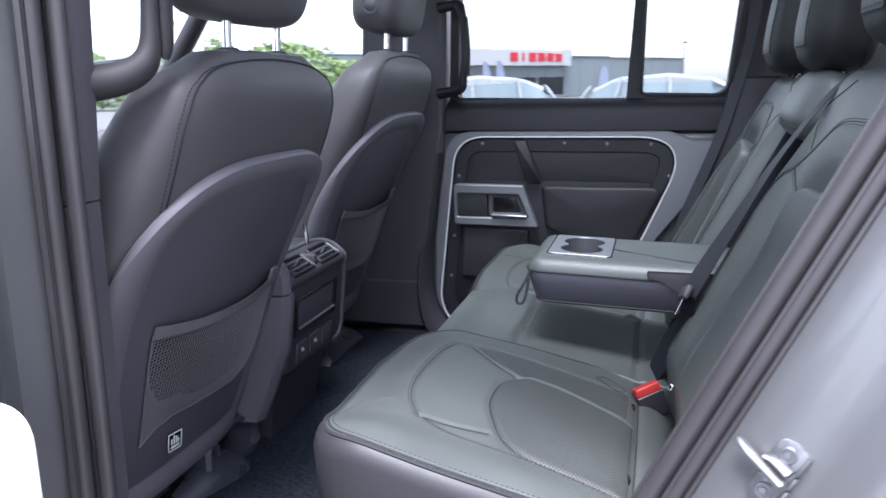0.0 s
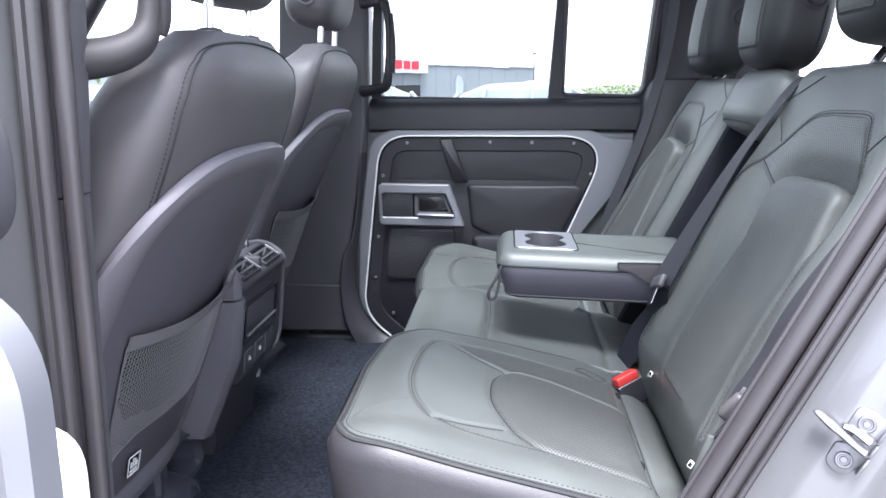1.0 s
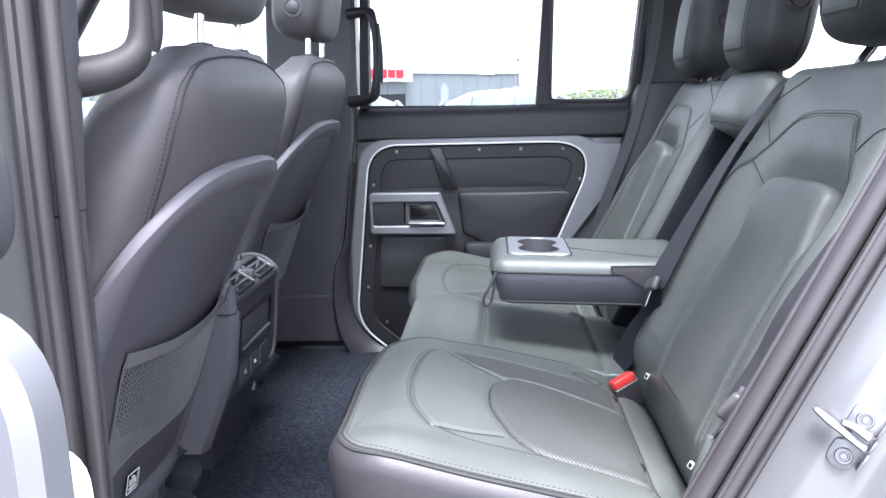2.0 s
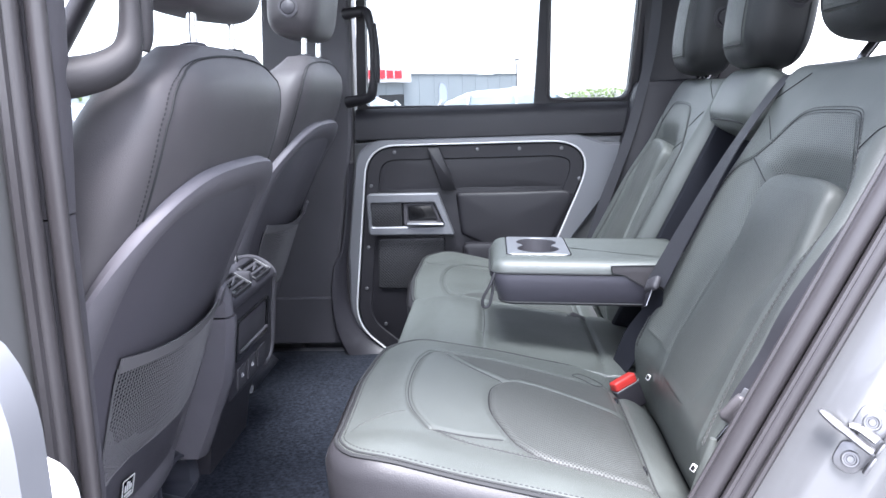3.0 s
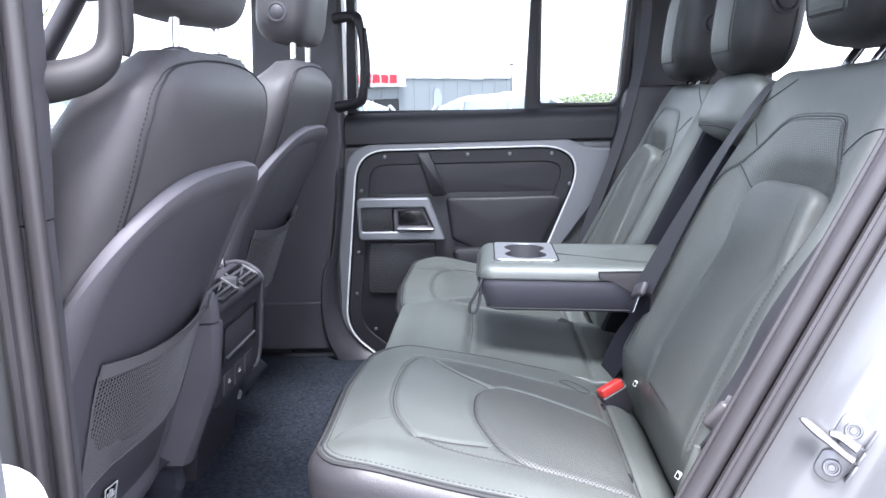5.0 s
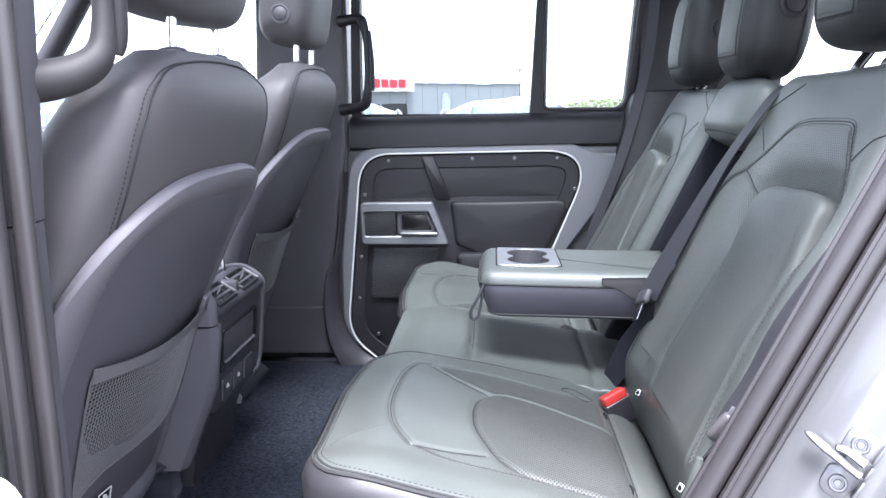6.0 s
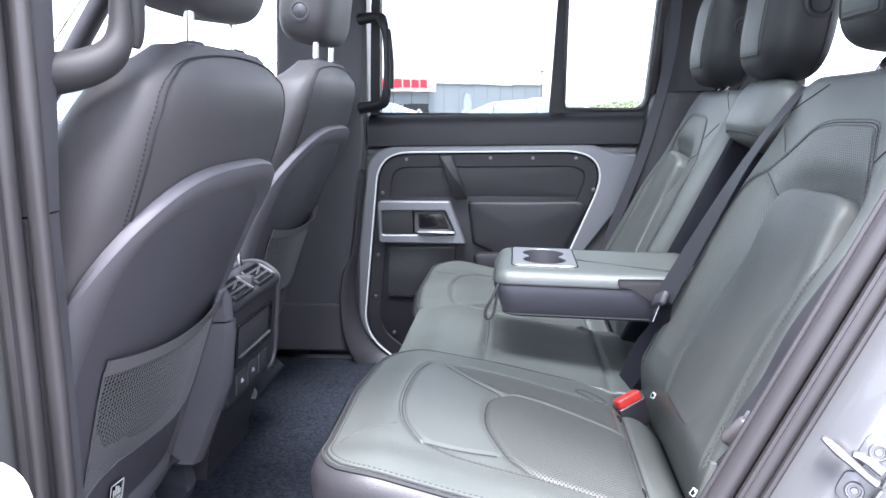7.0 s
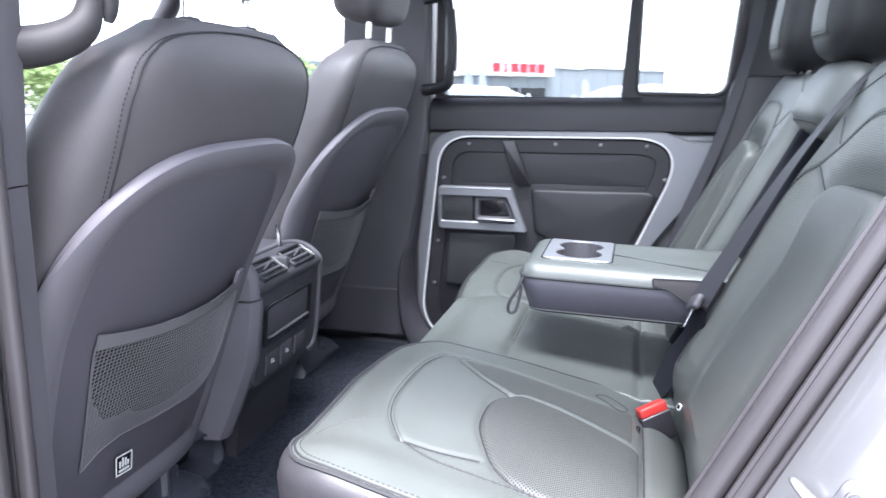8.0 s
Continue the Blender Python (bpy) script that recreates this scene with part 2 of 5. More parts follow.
def block(lo, hi, r=0.004, seg=2):
    lo, hi = Vector(lo), Vector(hi)
    return moved(rbox(tuple(hi - lo), r, seg), Matrix.Translation((lo + hi) / 2))


def superbox(ax, ay, az, n=4.0, res=40):
    """A soft box: a superellipsoid of those half sizes."""
    def sg(v, e):
        return math.copysign(abs(v) ** e, v)
    e = 2 / n
    rows = []
    for i in range(1, res):
        la = -math.pi / 2 + math.pi * i / res
        rows.append([(ax * sg(math.cos(la), e) * sg(math.cos(lo), e), ay * sg(math.cos(la), e) * sg(math.sin(lo), e), az * sg(math.sin(la), e))
                     for lo in (2 * math.pi * k / (2 * res) for k in range(2 * res))])
    return rings(rows)


def lathe(profile, place, n=24):
    """A turned piece: rows of radius, height; place(u, v, h)."""
    return rings([[place(r * math.cos(a), r * math.sin(a), h) for a in (2 * math.pi * k / n for k in range(n))] for r, h in profile])


class Pad:
    """A soft, star-shaped pad over a surface place(u, v, h): rounded rim, crown and relief."""

    def __init__(self, outline, centre, place, rim=0.03, crown=0.0, relief=None, n=120, lift=0.0):
        self.o, self.c, self.place = resample(outline, n), np.array(centre, float), place
        self.rim, self.crown, self.relief, self.lift = rim, crown, relief, lift
        d = self.o - self.c
        a = np.arctan2(d[:, 1], d[:, 0])
        k = np.argsort(a)
        self.ang, self.rad = a[k], np.linalg.norm(d, axis=1)[k]

    def height(self, u, v):
        d = np.array([u, v]) - self.c
        rad = float(np.interp(math.atan2(d[1], d[0]), self.ang, self.rad, period=2 * math.pi))
        own = float(np.linalg.norm(d))
        e = max(rad - own, 0.0)
        h = self.lift + self.crown * (1 - min(own / rad, 1) ** 2)
        if e < self.rim:
            h -= self.rim - math.sqrt(max(self.rim ** 2 - (self.rim - e) ** 2, 0))
        return h + (self.relief(u, v) if self.relief else 0)

    def at(self, u, v, h=0.0):
        return Vector(self.place(u, v, self.height(u, v) + h))

    def line(self, pts, n=60, h=0.0, closed=False):
        return [self.at(u, v, h) for u, v in smooth_line(pts, n, closed)]

    def row(self, k, count):
        s = 1 - (k / count) ** 1.5
        return [self.at(*(self.c + s * (p - self.c) * 0.9999)) for p in self.o]

    def mesh(self, skirt=(), count=34, back=True, first=0):
        rows = [[Vector(self.place(u, v, h)) for u, v in inset(self.o, d)] for d, h in skirt]
        for k in range(first, count):
            rows.append(self.row(k, count))
        v, f = rings(rows, back and bool(skirt), False)
        v.append(self.at(*(self.c + 1e-6)))
        n, m = len(self.o), (len(rows) - 1) * len(self.o)
        f += [(m + i, m + (i + 1) % n, len(v) - 1) for i in range(n)]
        return v, f


def near_line(pts):
    """Distance from (u, v) to a line through points."""
    q = smooth_line(pts, 40)
    a, b = q[:-1], q[1:]
    d = b - a
    dd = (d ** 2).sum(1) + 1e-12

    def away(u, v):
        p = np.array([u, v])
        t = np.clip(((p - a) * d).sum(1) / dd, 0, 1)
        return float(np.sqrt((((a + t[:, None] * d) - p) ** 2).sum(1).min()))
    return away


def step(x, a, b):
    t = max(0.0, min(1.0, (x - a) / (b - a)))
    return t * t * (3 - 2 * t)


def inside(poly):
    """Whether (u, v) lies in the outline."""
    q = np.array(poly, float)
    r = np.roll(q, -1, 0)

    def test(u, v):
        c = ((q[:, 1] > v) != (r[:, 1] > v))
        x = (r[:, 0] - q[:, 0]) * (v - q[:, 1]) / (r[:, 1] - q[:, 1] + 1e-12) + q[:, 0]
        return bool(np.sum(c & (u < x)) % 2)
    return test


# ---- car body: floor, roof, sides ----
MID = 0.70
body = thing("car_body", "silver four-by-four body shell with open rear doorway", "car body", kind="structure")


def far_side(y):
    """On the far wall: u rearwards, v up, h towards the middle of the car."""
    return lambda u, v, h: (u, y - h, v)


def on_top(z):
    return lambda u, v, h: (u, v, z + h)


piece("floor_pan", block((-1.75, -0.1, 0.72), (2.0, 1.62, 0.785), 0.01), DARKPL, body)
piece("carpet", block((-1.7, 0.0, 0.78), (0.62, 1.36, 0.842), 0.03, 4), CARPET, body, "dark blue-grey carpet")
RO = [(-0.93, -0.06), (2.2, -0.06), (2.2, 1.58), (-0.93, 1.58)]
RH = rpoly([(-0.72, 0.10, 0.08), (0.80, 0.10, 0.08), (0.80, 1.24, 0.08), (-0.72, 1.24, 0.08)])
piece("roof_panel", ring_plate(np.array(RO), RH, on_top(2.02), 0.04, 0.01), PAINT, body)
piece("headliner", ring_plate(inset(np.array(RO), 0.01), inset(RH, 0.01), on_top(1.99), 0.028, 0.005), HEADLINER, body, "pale grey headliner")
roof_glass = piece("roof_glass", plate(inset(RH, -0.02), on_top(2.062), 0.006, 0.002), TINT, body, "tinted glass roof panel")
piece("firewall", block((-1.78, -0.1, 0.8), (-1.7, 1.62, 1.5), 0.02), PLASTIC, body)
piece("dashboard", block((-1.7, 0.0, 1.15), (-1.3, 1.52, 1.5), 0.06, 4), PLASTIC, body, "dark dashboard with soft edges")
piece("bonnet", block((-3.1, -0.05, 1.1), (-1.72, 1.57, 1.28), 0.06, 4), PAINT, body)
piece("tail_wall", block((2.0, -0.1, 0.8), (2.06, 1.62, 1.5), 0.02), PLASTIC, body)
piece("load_floor", block((0.95, 0.0, 0.82), (2.0, 1.52, 0.95), 0.02), CARPET, body)
for y0, y1 in ((-0.16, -0.1), (1.62, 1.68)):
    piece("front_door_panel", block((-1.2, y0, 0.62), (-0.36, y1, 1.56), 0.02), PAINT, body)
    piece("quarter_panel", block((0.95, y0, 0.62), (2.05, y1, 1.56), 0.02), PAINT, body)
    piece("sill_panel", block((-0.36, y0, 0.62), (0.95, y1, 0.82), 0.02), PAINT, body)
    ya, yb = (-0.1, -0.02) if y0 < 0 else (1.53, 1.62)
    piece("front_door_trim", block((-1.2, ya, 0.82), (-0.36, yb, 1.58), 0.03), PLASTIC, body)
    piece("quarter_trim", block((0.95, ya, 0.82), (2.0, yb, 1.58), 0.02), PLASTIC, body)
    ym = (y0 + y1) / 2 + (0.08 if y0 < 0 else -0.08)
    piece("windscreen_pillar", tube([(-1.47, ym, 1.36), (-1.26, ym, 1.57), (-1.115, ym, 1.748), (-1.03, ym, 1.863), (-0.92, ym, 2.02)], 0.034, 10, 30), DARKPL, body)
    piece("roof_rail", tube([(-0.92, ym, 2.0), (0.3, ym, 2.02), (2.05, ym, 2.0)], 0.05, 8, 20), PLASTIC, body)
    piece("tail_pillar", block((1.95, min(ya, yb), 1.5), (2.05, max(ya, yb), 2.0), 0.02), PLASTIC, body)

for wx in (-2.35, 1.45):
    for wy in (-0.03, 1.55):
        wh = piece("wheel", lathe([(0.23, -0.10), (0.34, -0.12), (0.37, -0.09), (0.375, 0.0), (0.37, 0.09), (0.34, 0.12), (0.23, 0.10)], lambda u, v, h, wx=wx, wy=wy: (wx + u, wy + h, 0.375 + v), 36), RUBBER, body, "black road tyre")
        piece("rim", lathe([(0.235, -0.09), (0.22, -0.07), (0.06, -0.05), (0.05, 0.0), (0.06, 0.05), (0.22, 0.07), (0.235, 0.09)], lambda u, v, h, wx=wx, wy=wy: (wx + u, wy + h, 0.375 + v), 28), STEEL, wh, "grey alloy rim")

# far middle pillar
piece("pillar_trim", plate(rpoly([(-0.62, 0.975, 0.02), (-0.212, 0.975, 0.02), (-0.127, 1.5, 0.05), (-0.118, 2.0, 0.02), (-0.38, 2.0, 0.02), (-0.40, 1.62, 0.03), (-0.62, 1.58, 0.03)]), far_side(1.62), 0.125, 0.012), PLASTIC, body, "dark plastic middle pillar trim", smooth=False)
piece("pillar_side", block((-0.26, 1.53, 0.84), (-0.15, 1.60, 1.5), 0.01), DARKPL, body)
piece("pillar_foot", plate(rpoly([(-0.62, 0.838, 0.01), (-0.185, 0.838, 0.02), (-0.212, 0.90, 0.1), (-0.211, 0.995, 0.01), (-0.62, 0.995, 0.01)]), far_side(1.62), 0.132, 0.006), PLASTIC, body, smooth=False)
piece("door_seal", tube([(0.1, 1.514, 0.815), (-0.03, 1.514, 0.825), (-0.12, 1.514, 0.88), (-0.163, 1.514, 0.965), (-0.168, 1.514, 1.06), (-0.158, 1.514, 1.2), (-0.142, 1.514, 1.38), (-0.13, 1.514, 1.6), (-0.122, 1.52, 1.98)], 0.010, 8, 50), RUBBER, body)
piece("carpet_edge", block((-1.3, 1.30, 0.74), (0.62, 1.53, 0.806), 0.02, 3), CARPET, body)
lip = smooth_line([(-0.132, 1.42, -0.142), (-0.146, 1.28, -0.156), (-0.160, 1.16, -0.176), (-0.170, 1.10, -0.206), (-0.173, 1.03, -0.218), (-0.170, 0.975, -0.219), (-0.150, 0.915, -0.212), (-0.118, 0.868, -0.192), (-0.062, 0.828, -0.158), (0.04, 0.803, -0.07)], 60)
drop_ = np.interp(lip[:, 1], [0.80, 0.84, 0.92, 1.0, 1.5], [0.05, 0.045, 0.02, 0.0, 0.0])
piece("aperture_trim", rings([[(a + (b - a) * k, yy, z - dz * k) for k, yy in ((0.0, 1.52), (0.02, 1.503), (0.25, 1.482), (0.6, 1.468), (0.9, 1.466), (1.0, 1.474), (1.0, 1.56), (0.0, 1.56))] for (a, z, b), dz in zip(lip, drop_)]), FACE, body, "dark moulded trim curving round the door opening")
# far rear pillar
piece("rear_pillar_trim", plate(rpoly([(0.735, 1.2, 0.02), (1.17, 1.2, 0.02), (1.17, 2.0, 0.02), (0.76, 2.0, 0.04), (0.745, 1.6, 0.05)]), far_side(1.62), 0.1, 0.02), DARKPL, body, "dark plastic rear pillar trim")

piece("seat_side_trim", plate(rpoly([(0.585, 1.08, 0.01), (0.632, 1.206, 0.1), (0.708, 1.56, 0.1), (0.735, 1.64, 0.03), (0.90, 1.64, 0.02), (0.90, 1.08, 0.02)]), far_side(1.56), 0.16, 0.015), DARKPL, body, "dark padded trim beside the far seat")
# near middle pillar: paint, two rubber seals, inner trim
bp_paint = [(-0.40, -0.175), (-0.215, -0.175), (-0.186, -0.165), (-0.178, -0.125), (-0.172, -0.09), (-0.36, -0.07)]
piece("middle_pillar", rings([[(x + k, y, z) for x, y in bp_paint] for z, k in ((0.7, -0.03), (1.0, -0.012), (1.2, 0), (1.6, 0.006), (2.02, 0.02))]), PAINT, body, "silver painted middle pillar")
for x, y, r in ((-0.166, -0.106, 0.0125), (-0.147, -0.086, 0.0105)):
    piece("door_seal", tube([(x - 0.03, y, 0.78), (x - 0.008, y, 1.0), (x, y, 1.25), (x + 0.004, y, 1.55), (x + 0.016, y, 2.0)], r, 10, 40), RUBBER, body, "ribbed black rubber door seal")
piece("seal_lip", tube([(-0.182, -0.122, 0.8), (-0.166, -0.122, 1.2), (-0.162, -0.122, 1.55), (-0.15, -0.122, 2.0)], 0.006, 6, 30), RUBBER, body)
tr = [(-0.34, -0.085), (-0.160, -0.085), (-0.152, -0.07), (-0.158, -0.03), (-0.18, -0.022), (-0.34, -0.02)]
piece("pillar_trim", rings([[(x + k, y, z) for x, y in tr] for z, k in ((0.8, -0.02), (1.1, -0.008), (1.498, 0.0))]), PLASTIC, body, "dark plastic lower pillar trim")
piece("pillar_trim", rings([[(x + k, y, z) for x, y in tr] for z, k in ((1.5, 0.001), (1.6, 0.010), (1.75, 0.020), (2.0, 0.032))]), PLASTIC, body, "dark plastic upper pillar trim")


# near rear jamb: slanted along the seat back
def jamb(z):
    """x of the doorway's rear edge, bowed towards the wheel arch."""
    return 0.537 + 0.485 * (z - 1.25) + 0.35 * max(0, 1.1 - z) ** 2


ZJ = [0.8, 0.95, 1.1, 1.2, 1.3, 1.4, 1.5, 1.6, 1.7, 1.8, 1.9, 2.0]
cut = [(0.040, -0.09), (0.046, -0.112), (0.064, -0.137), (0.072, -0.142), (0.092, -0.150), (0.115, -0.158), (0.122, -0.165), (0.138, -0.190), (0.15, -0.20), (0.30, -0.205), (0.30, -0.06), (0.04, -0.06)]
piece("rear_jamb", rings([[(jamb(z) + x, y, z) for x, y in cut] for z in np.linspace(0.75, 2.0, 40)]), PAINT, body, "silver painted rear door jamb")
for x, y, r in ((0.0145, -0.079, 0.0115), (0.0325, -0.094, 0.0095)):
    piece("door_seal", tube([(jamb(z) + x, y, z) for z in ZJ], r, 10, 60), RUBBER, body, "ribbed black rubber door seal")
for x, y in ((0.003, -0.071), (0.024, -0.098), (0.042, -0.106)):
    piece("seal_lip", tube([(jamb(z) + x, y, z) for z in ZJ], 0.0032, 6, 60), RUBBER, body)
# jamb trim and pillar in deep black to stand for the gap's shade
piece("jamb_trim", rings([[(jamb(z) + x, y, z) for x, y in ((0.008, -0.062), (0.045, -0.075), (0.065, -0.02), (0.045, -0.012), (0.020, -0.034))] for z in np.linspace(0.8, 2.0, 40)]), DARKPL, body)
piece("near_rear_pillar", rings([[(jamb(z) + x, y, z) for x, y in ((0.045, -0.062), (0.36, -0.062), (0.36, -0.02), (0.06, -0.02))] for z in np.linspace(0.8, 2.0, 20)]), DARKPL, body)


# ---- rear bench ----
SO, EV, EN = Vector((0.56, 0, 1.13)), Vector((0.44, 0, 0.898)), Vector((-0.898, 0, 0.44))


def on_back(u, v, h):
    return SO + Vector((0, u, 0)) + EV * v + EN * h


def seam(pad, pts, parent, name="seam", r=0.0009, n=90, h=0.0004, closed=False, mat=None):
    return piece(name, tube(pad.line(pts, n, h, closed), r, 5, closed=closed), mat or THREAD, parent)


def stitches(line, r=0.0007, long=0.0044, gap=0.0024):
    """A row of raised thread stitches along a line."""
    p = np.array([tuple(q) for q in line])
    s = np.concatenate([[0], np.cumsum(np.linalg.norm(np.diff(p, axis=0), axis=1))])
    def at(d):
        return tuple(float(np.interp(d, s, p[:, k])) for k in range(3))
    runs = [tube([at(d), at(d + long / 2), at(d + long)], [r * 0.6, r, r * 0.6], 5) for d in np.arange(0, s[-1] - long, long + gap)]
    return join(*runs)


def double_seam(pad, pts, parent, n=120, apart=0.0042, mat=None):
    seam(pad, pts, parent, n=n, r=0.0008, h=0.0002)
    for d in (-apart, apart):
        piece("stitching", stitches(pad.line(inset_line(pts, d), n, 0.0006)), mat or STITCH, parent)


def wrinkle(u, v, k):
    """Soft unevenness of stuffed leather."""
    return 0.0013 * noise.noise((u * 9, v * 9, k)) + 0.00015 * noise.noise((u * 30, v * 30, k + 5))


def bench_end(c, s, name_label, ahead=0.0, drop=0.0, slope=0.24, sag=0.0):
    """One outer rear seat about y = c; s = 1: its outer side at lower y."""
    seat = thing("passenger_seat", name_label, "car seat", "rear bench")
    def U(w):
        return c - s * w
    def on_back(u, v, h):
        return SO + Vector((-ahead, u, 0)) + EV * v + EN * h
    # w runs from the inner side (negative) to the outer side
    # backrest
    st = [(-0.215, 0.02), (-0.225, 0.2), (-0.222, 0.33), (-0.205, 0.382), (-0.168, 0.406), (-0.123, 0.443), (-0.079, 0.481), (-0.034, 0.494), (0.041, 0.4975), (0.089, 0.497), (0.112, 0.491), (0.126, 0.475), (0.15, 0.444), (0.166, 0.405), (0.179, 0.358), (0.18, 0.30), (0.176, 0.2), (0.19, 0.094), (0.212, 0.03)]
    arch = [(-0.062, 0.02), (-0.084, 0.081), (-0.069, 0.173), (-0.055, 0.264), (-0.057, 0.35), (-0.049, 0.377), (-0.018, 0.392), (0.046, 0.397), (0.112, 0.399), (0.143, 0.388), (0.153, 0.35), (0.162, 0.28), (0.16, 0.2), (0.172, 0.094), (0.19, 0.02)]
    armr = [(-0.168, 0.406), (-0.11, 0.386), (-0.055, 0.357)]
    armo = [(0.153, 0.365), (0.154, 0.387), (0.166, 0.403)]
    sd, ad = near_line([(U(a), b) for a, b in st]), near_line([(U(a), b) for a, b in arch])
    within = inside(smooth_line(arch, 60))

    def plain(u, v):
        w = s * (c - u)
        h = 0.014 * step(abs(w), 0.12, 0.24) * (1 - step(v, 0.3, 0.5)) - 0.0005 * math.exp(-(sd(u, v) / 0.0065) ** 2)
        return h + wrinkle(u, v, 1) - 0.045 * (1 - step(v, -0.075, 0.035))

    def relief(u, v):
        """The leather dips behind the top of the stuffed centre panel."""
        w, d = s * (c - u), ad(u, v)
        out = d if not within(w, v) else -d
        dip = 0.019 * math.exp(-(max(out, 0) / 0.034) ** 2) * step(out, -0.012, 0.0) * step(v, 0.27, 0.385)
        return plain(u, v) - dip - 0.003 * math.exp(-(d / 0.007) ** 2)
    high = 0.594 if s > 0 else 0.58
    out = rpoly([(U(-0.245), -0.08, 0.03), (U(0.255), -0.08, 0.03), (U(0.240), 0.2, 0.1), (U(0.221), 0.33, 0.1), (U(0.203), 0.44, 0.1), (U(0.190), 0.545, 0.03), (U(0.165), high, 0.03), (U(-0.235), high - 0.01, 0.04), (U(-0.25), 0.3, 0.05)])
    back = Pad(out, (U(0), 0.25), on_back, 0.035, 0.0, relief, n=230)
    bk = piece("backrest", back.mesh([(0.015, -0.13), (0.0, -0.115), (0.0, -0.05)], 95), LEATHER, seat, "dark grey-green leather backrest with stitched panels")
    double_seam(back, [(U(a), b) for a, b in st], bk)
    seam(back, [(U(a), b) for a, b in armr], bk, n=20)
    seam(back, [(U(a), b) for a, b in armo], bk, n=20)
    seam(back, [(U(0.152), 0.446), (U(0.196), 0.495)], bk, n=20)
    seam(back, [(U(-0.142), 0.442), (U(-0.165), 0.458), (U(-0.2), 0.48)], bk, n=20)
    seam(back, [(U(-0.215), 0.512), (U(-0.182), 0.527), (U(-0.12), 0.556)], bk, n=20)
    base = Pad(out, (U(0), 0.25), on_back, 0.035, 0.0, plain, n=230)
    lum = Pad(np.array([(U(a), b) for a, b in smooth_line(arch, 90)]), (U(0.05), 0.19), lambda u, v, h: base.at(u, v, h), 0.012, 0.004, lambda u, v: -0.009 * (1 - step(v, 0.2, 0.38)) - 0.008 * step(s * (c - u), 0.02, 0.17), n=190, lift=0.0105)
    piece("lumbar_panel", lum.mesh([(0, -0.022)], 40), SOFT, bk, "smooth raised leather centre panel")
    fine = Pad(inset(lum.o, 0.024), (U(0.05), 0.19), lambda u, v, h: lum.at(u, v, h), 0.0, 0.0, None, n=150, lift=0.0006)
    piece("perforated_panel", fine.mesh((), 30), PERF_FINE, bk, "finely perforated leather")
    for reg, cc in (([(-0.044, 0.386), (-0.155, 0.413), (-0.119, 0.438), (-0.076, 0.475), (-0.034, 0.488), (0.041, 0.4915), (0.085, 0.491), (0.107, 0.485), (0.12, 0.47), (0.143, 0.441), (0.157, 0.405), (0.147, 0.397), (0.112, 0.406), (0.046, 0.404), (-0.018, 0.399)], (0.04, 0.445)),
                    ([(-0.208, 0.06), (-0.217, 0.2), (-0.214, 0.33), (-0.198, 0.378), (-0.168, 0.40), (-0.11, 0.38), (-0.063, 0.352), (-0.062, 0.264), (-0.076, 0.173), (-0.09, 0.081), (-0.08, 0.06)], (-0.14, 0.24))):
        patch = Pad(np.array([(U(a), b) for a, b in reg]), (U(cc[0]), cc[1]), lambda u, v, h: back.at(u, v, h), 0.0, 0.0, None, n=90, lift=0.0009)
        piece("perforated_panel", patch.mesh((), 26), PERF_BACK, bk, "finely perforated leather")
    # cushion
    def lie(u, v, h):
        return (u, v, 1.182 - drop - slope * (u - 0.15) - 0.05 * step(u, 0.48, 0.6) + h)
    def V(w):
        return c - s * w
    co = rpoly([(0.094, V(-0.240), 0.085), (0.074, V(0.0), 0.4), (0.080, V(0.318), 0.11), (0.60, V(0.318), 0.02), (0.60, V(-0.24), 0.02)])
    sa = [(0.50, V(-0.135)), (0.389, V(-0.146)), (0.29, V(-0.158)), (0.20, V(-0.152)), (0.178, V(-0.114)), (0.167, V(-0.038)), (0.167, V(0.047)), (0.177, V(0.106)), (0.194, V(0.145)), (0.21, V(0.17))]
    sb = [(0.21, V(0.17)), (0.254, V(0.169)), (0.309, V(0.156))]
    sc = [(0.21, V(0.17)), (0.255, V(0.194)), (0.329, V(0.199)), (0.403, V(0.206)), (0.50, V(0.228))]
    ua = [(0.505, V(-0.016)), (0.428, V(-0.049)), (0.383, V(-0.065)), (0.337, V(-0.07)), (0.314, V(-0.057)), (0.295, V(-0.026)), (0.289, V(0.012)), (0.291, V(0.065)), (0.304, V(0.108)), (0.33, V(0.162)), (0.367, V(0.19)), (0.44, V(0.205)), (0.505, V(0.222))]
    rise = [(0.215, V(-0.144)), (0.261, V(-0.096)), (0.314, V(-0.057))]
    cross = [(0.509, V(-0.24)), (0.512, V(0)), (0.51, V(0.28))]
    gs = [near_line(q) for q in (sa, sb, rise, cross)]
    gu = near_line(ua)

    def crel(u, v):
        w = s * (c - v)
        h = sum(-0.0035 * math.exp(-(g(u, v) / 0.005) ** 2) for g in gs) - 0.004 * math.exp(-(gu(u, v) / 0.005) ** 2)
        h -= 0.020 * (1 - step(u, 0.09, 0.21)) ** 2
        h -= 0.012 * (1 - step(w, -0.24, -0.08)) * (1 - step(u, 0.14, 0.34))
        h += (0.014 - sag) * step(w, 0.18, 0.27) + 0.012 * math.sin(math.pi * min(max((u - 0.515) / 0.07, 0), 1)) + wrinkle(u, v, 9)
        return h
    pad = Pad(co, (0.33, V(0.03)), lie, 0.03, 0.004, crel, n=220)
    cu = piece("cushion", pad.mesh((), 90, False, 11), LEATHER, seat, "dark grey-green leather seat cushion with double stitching")
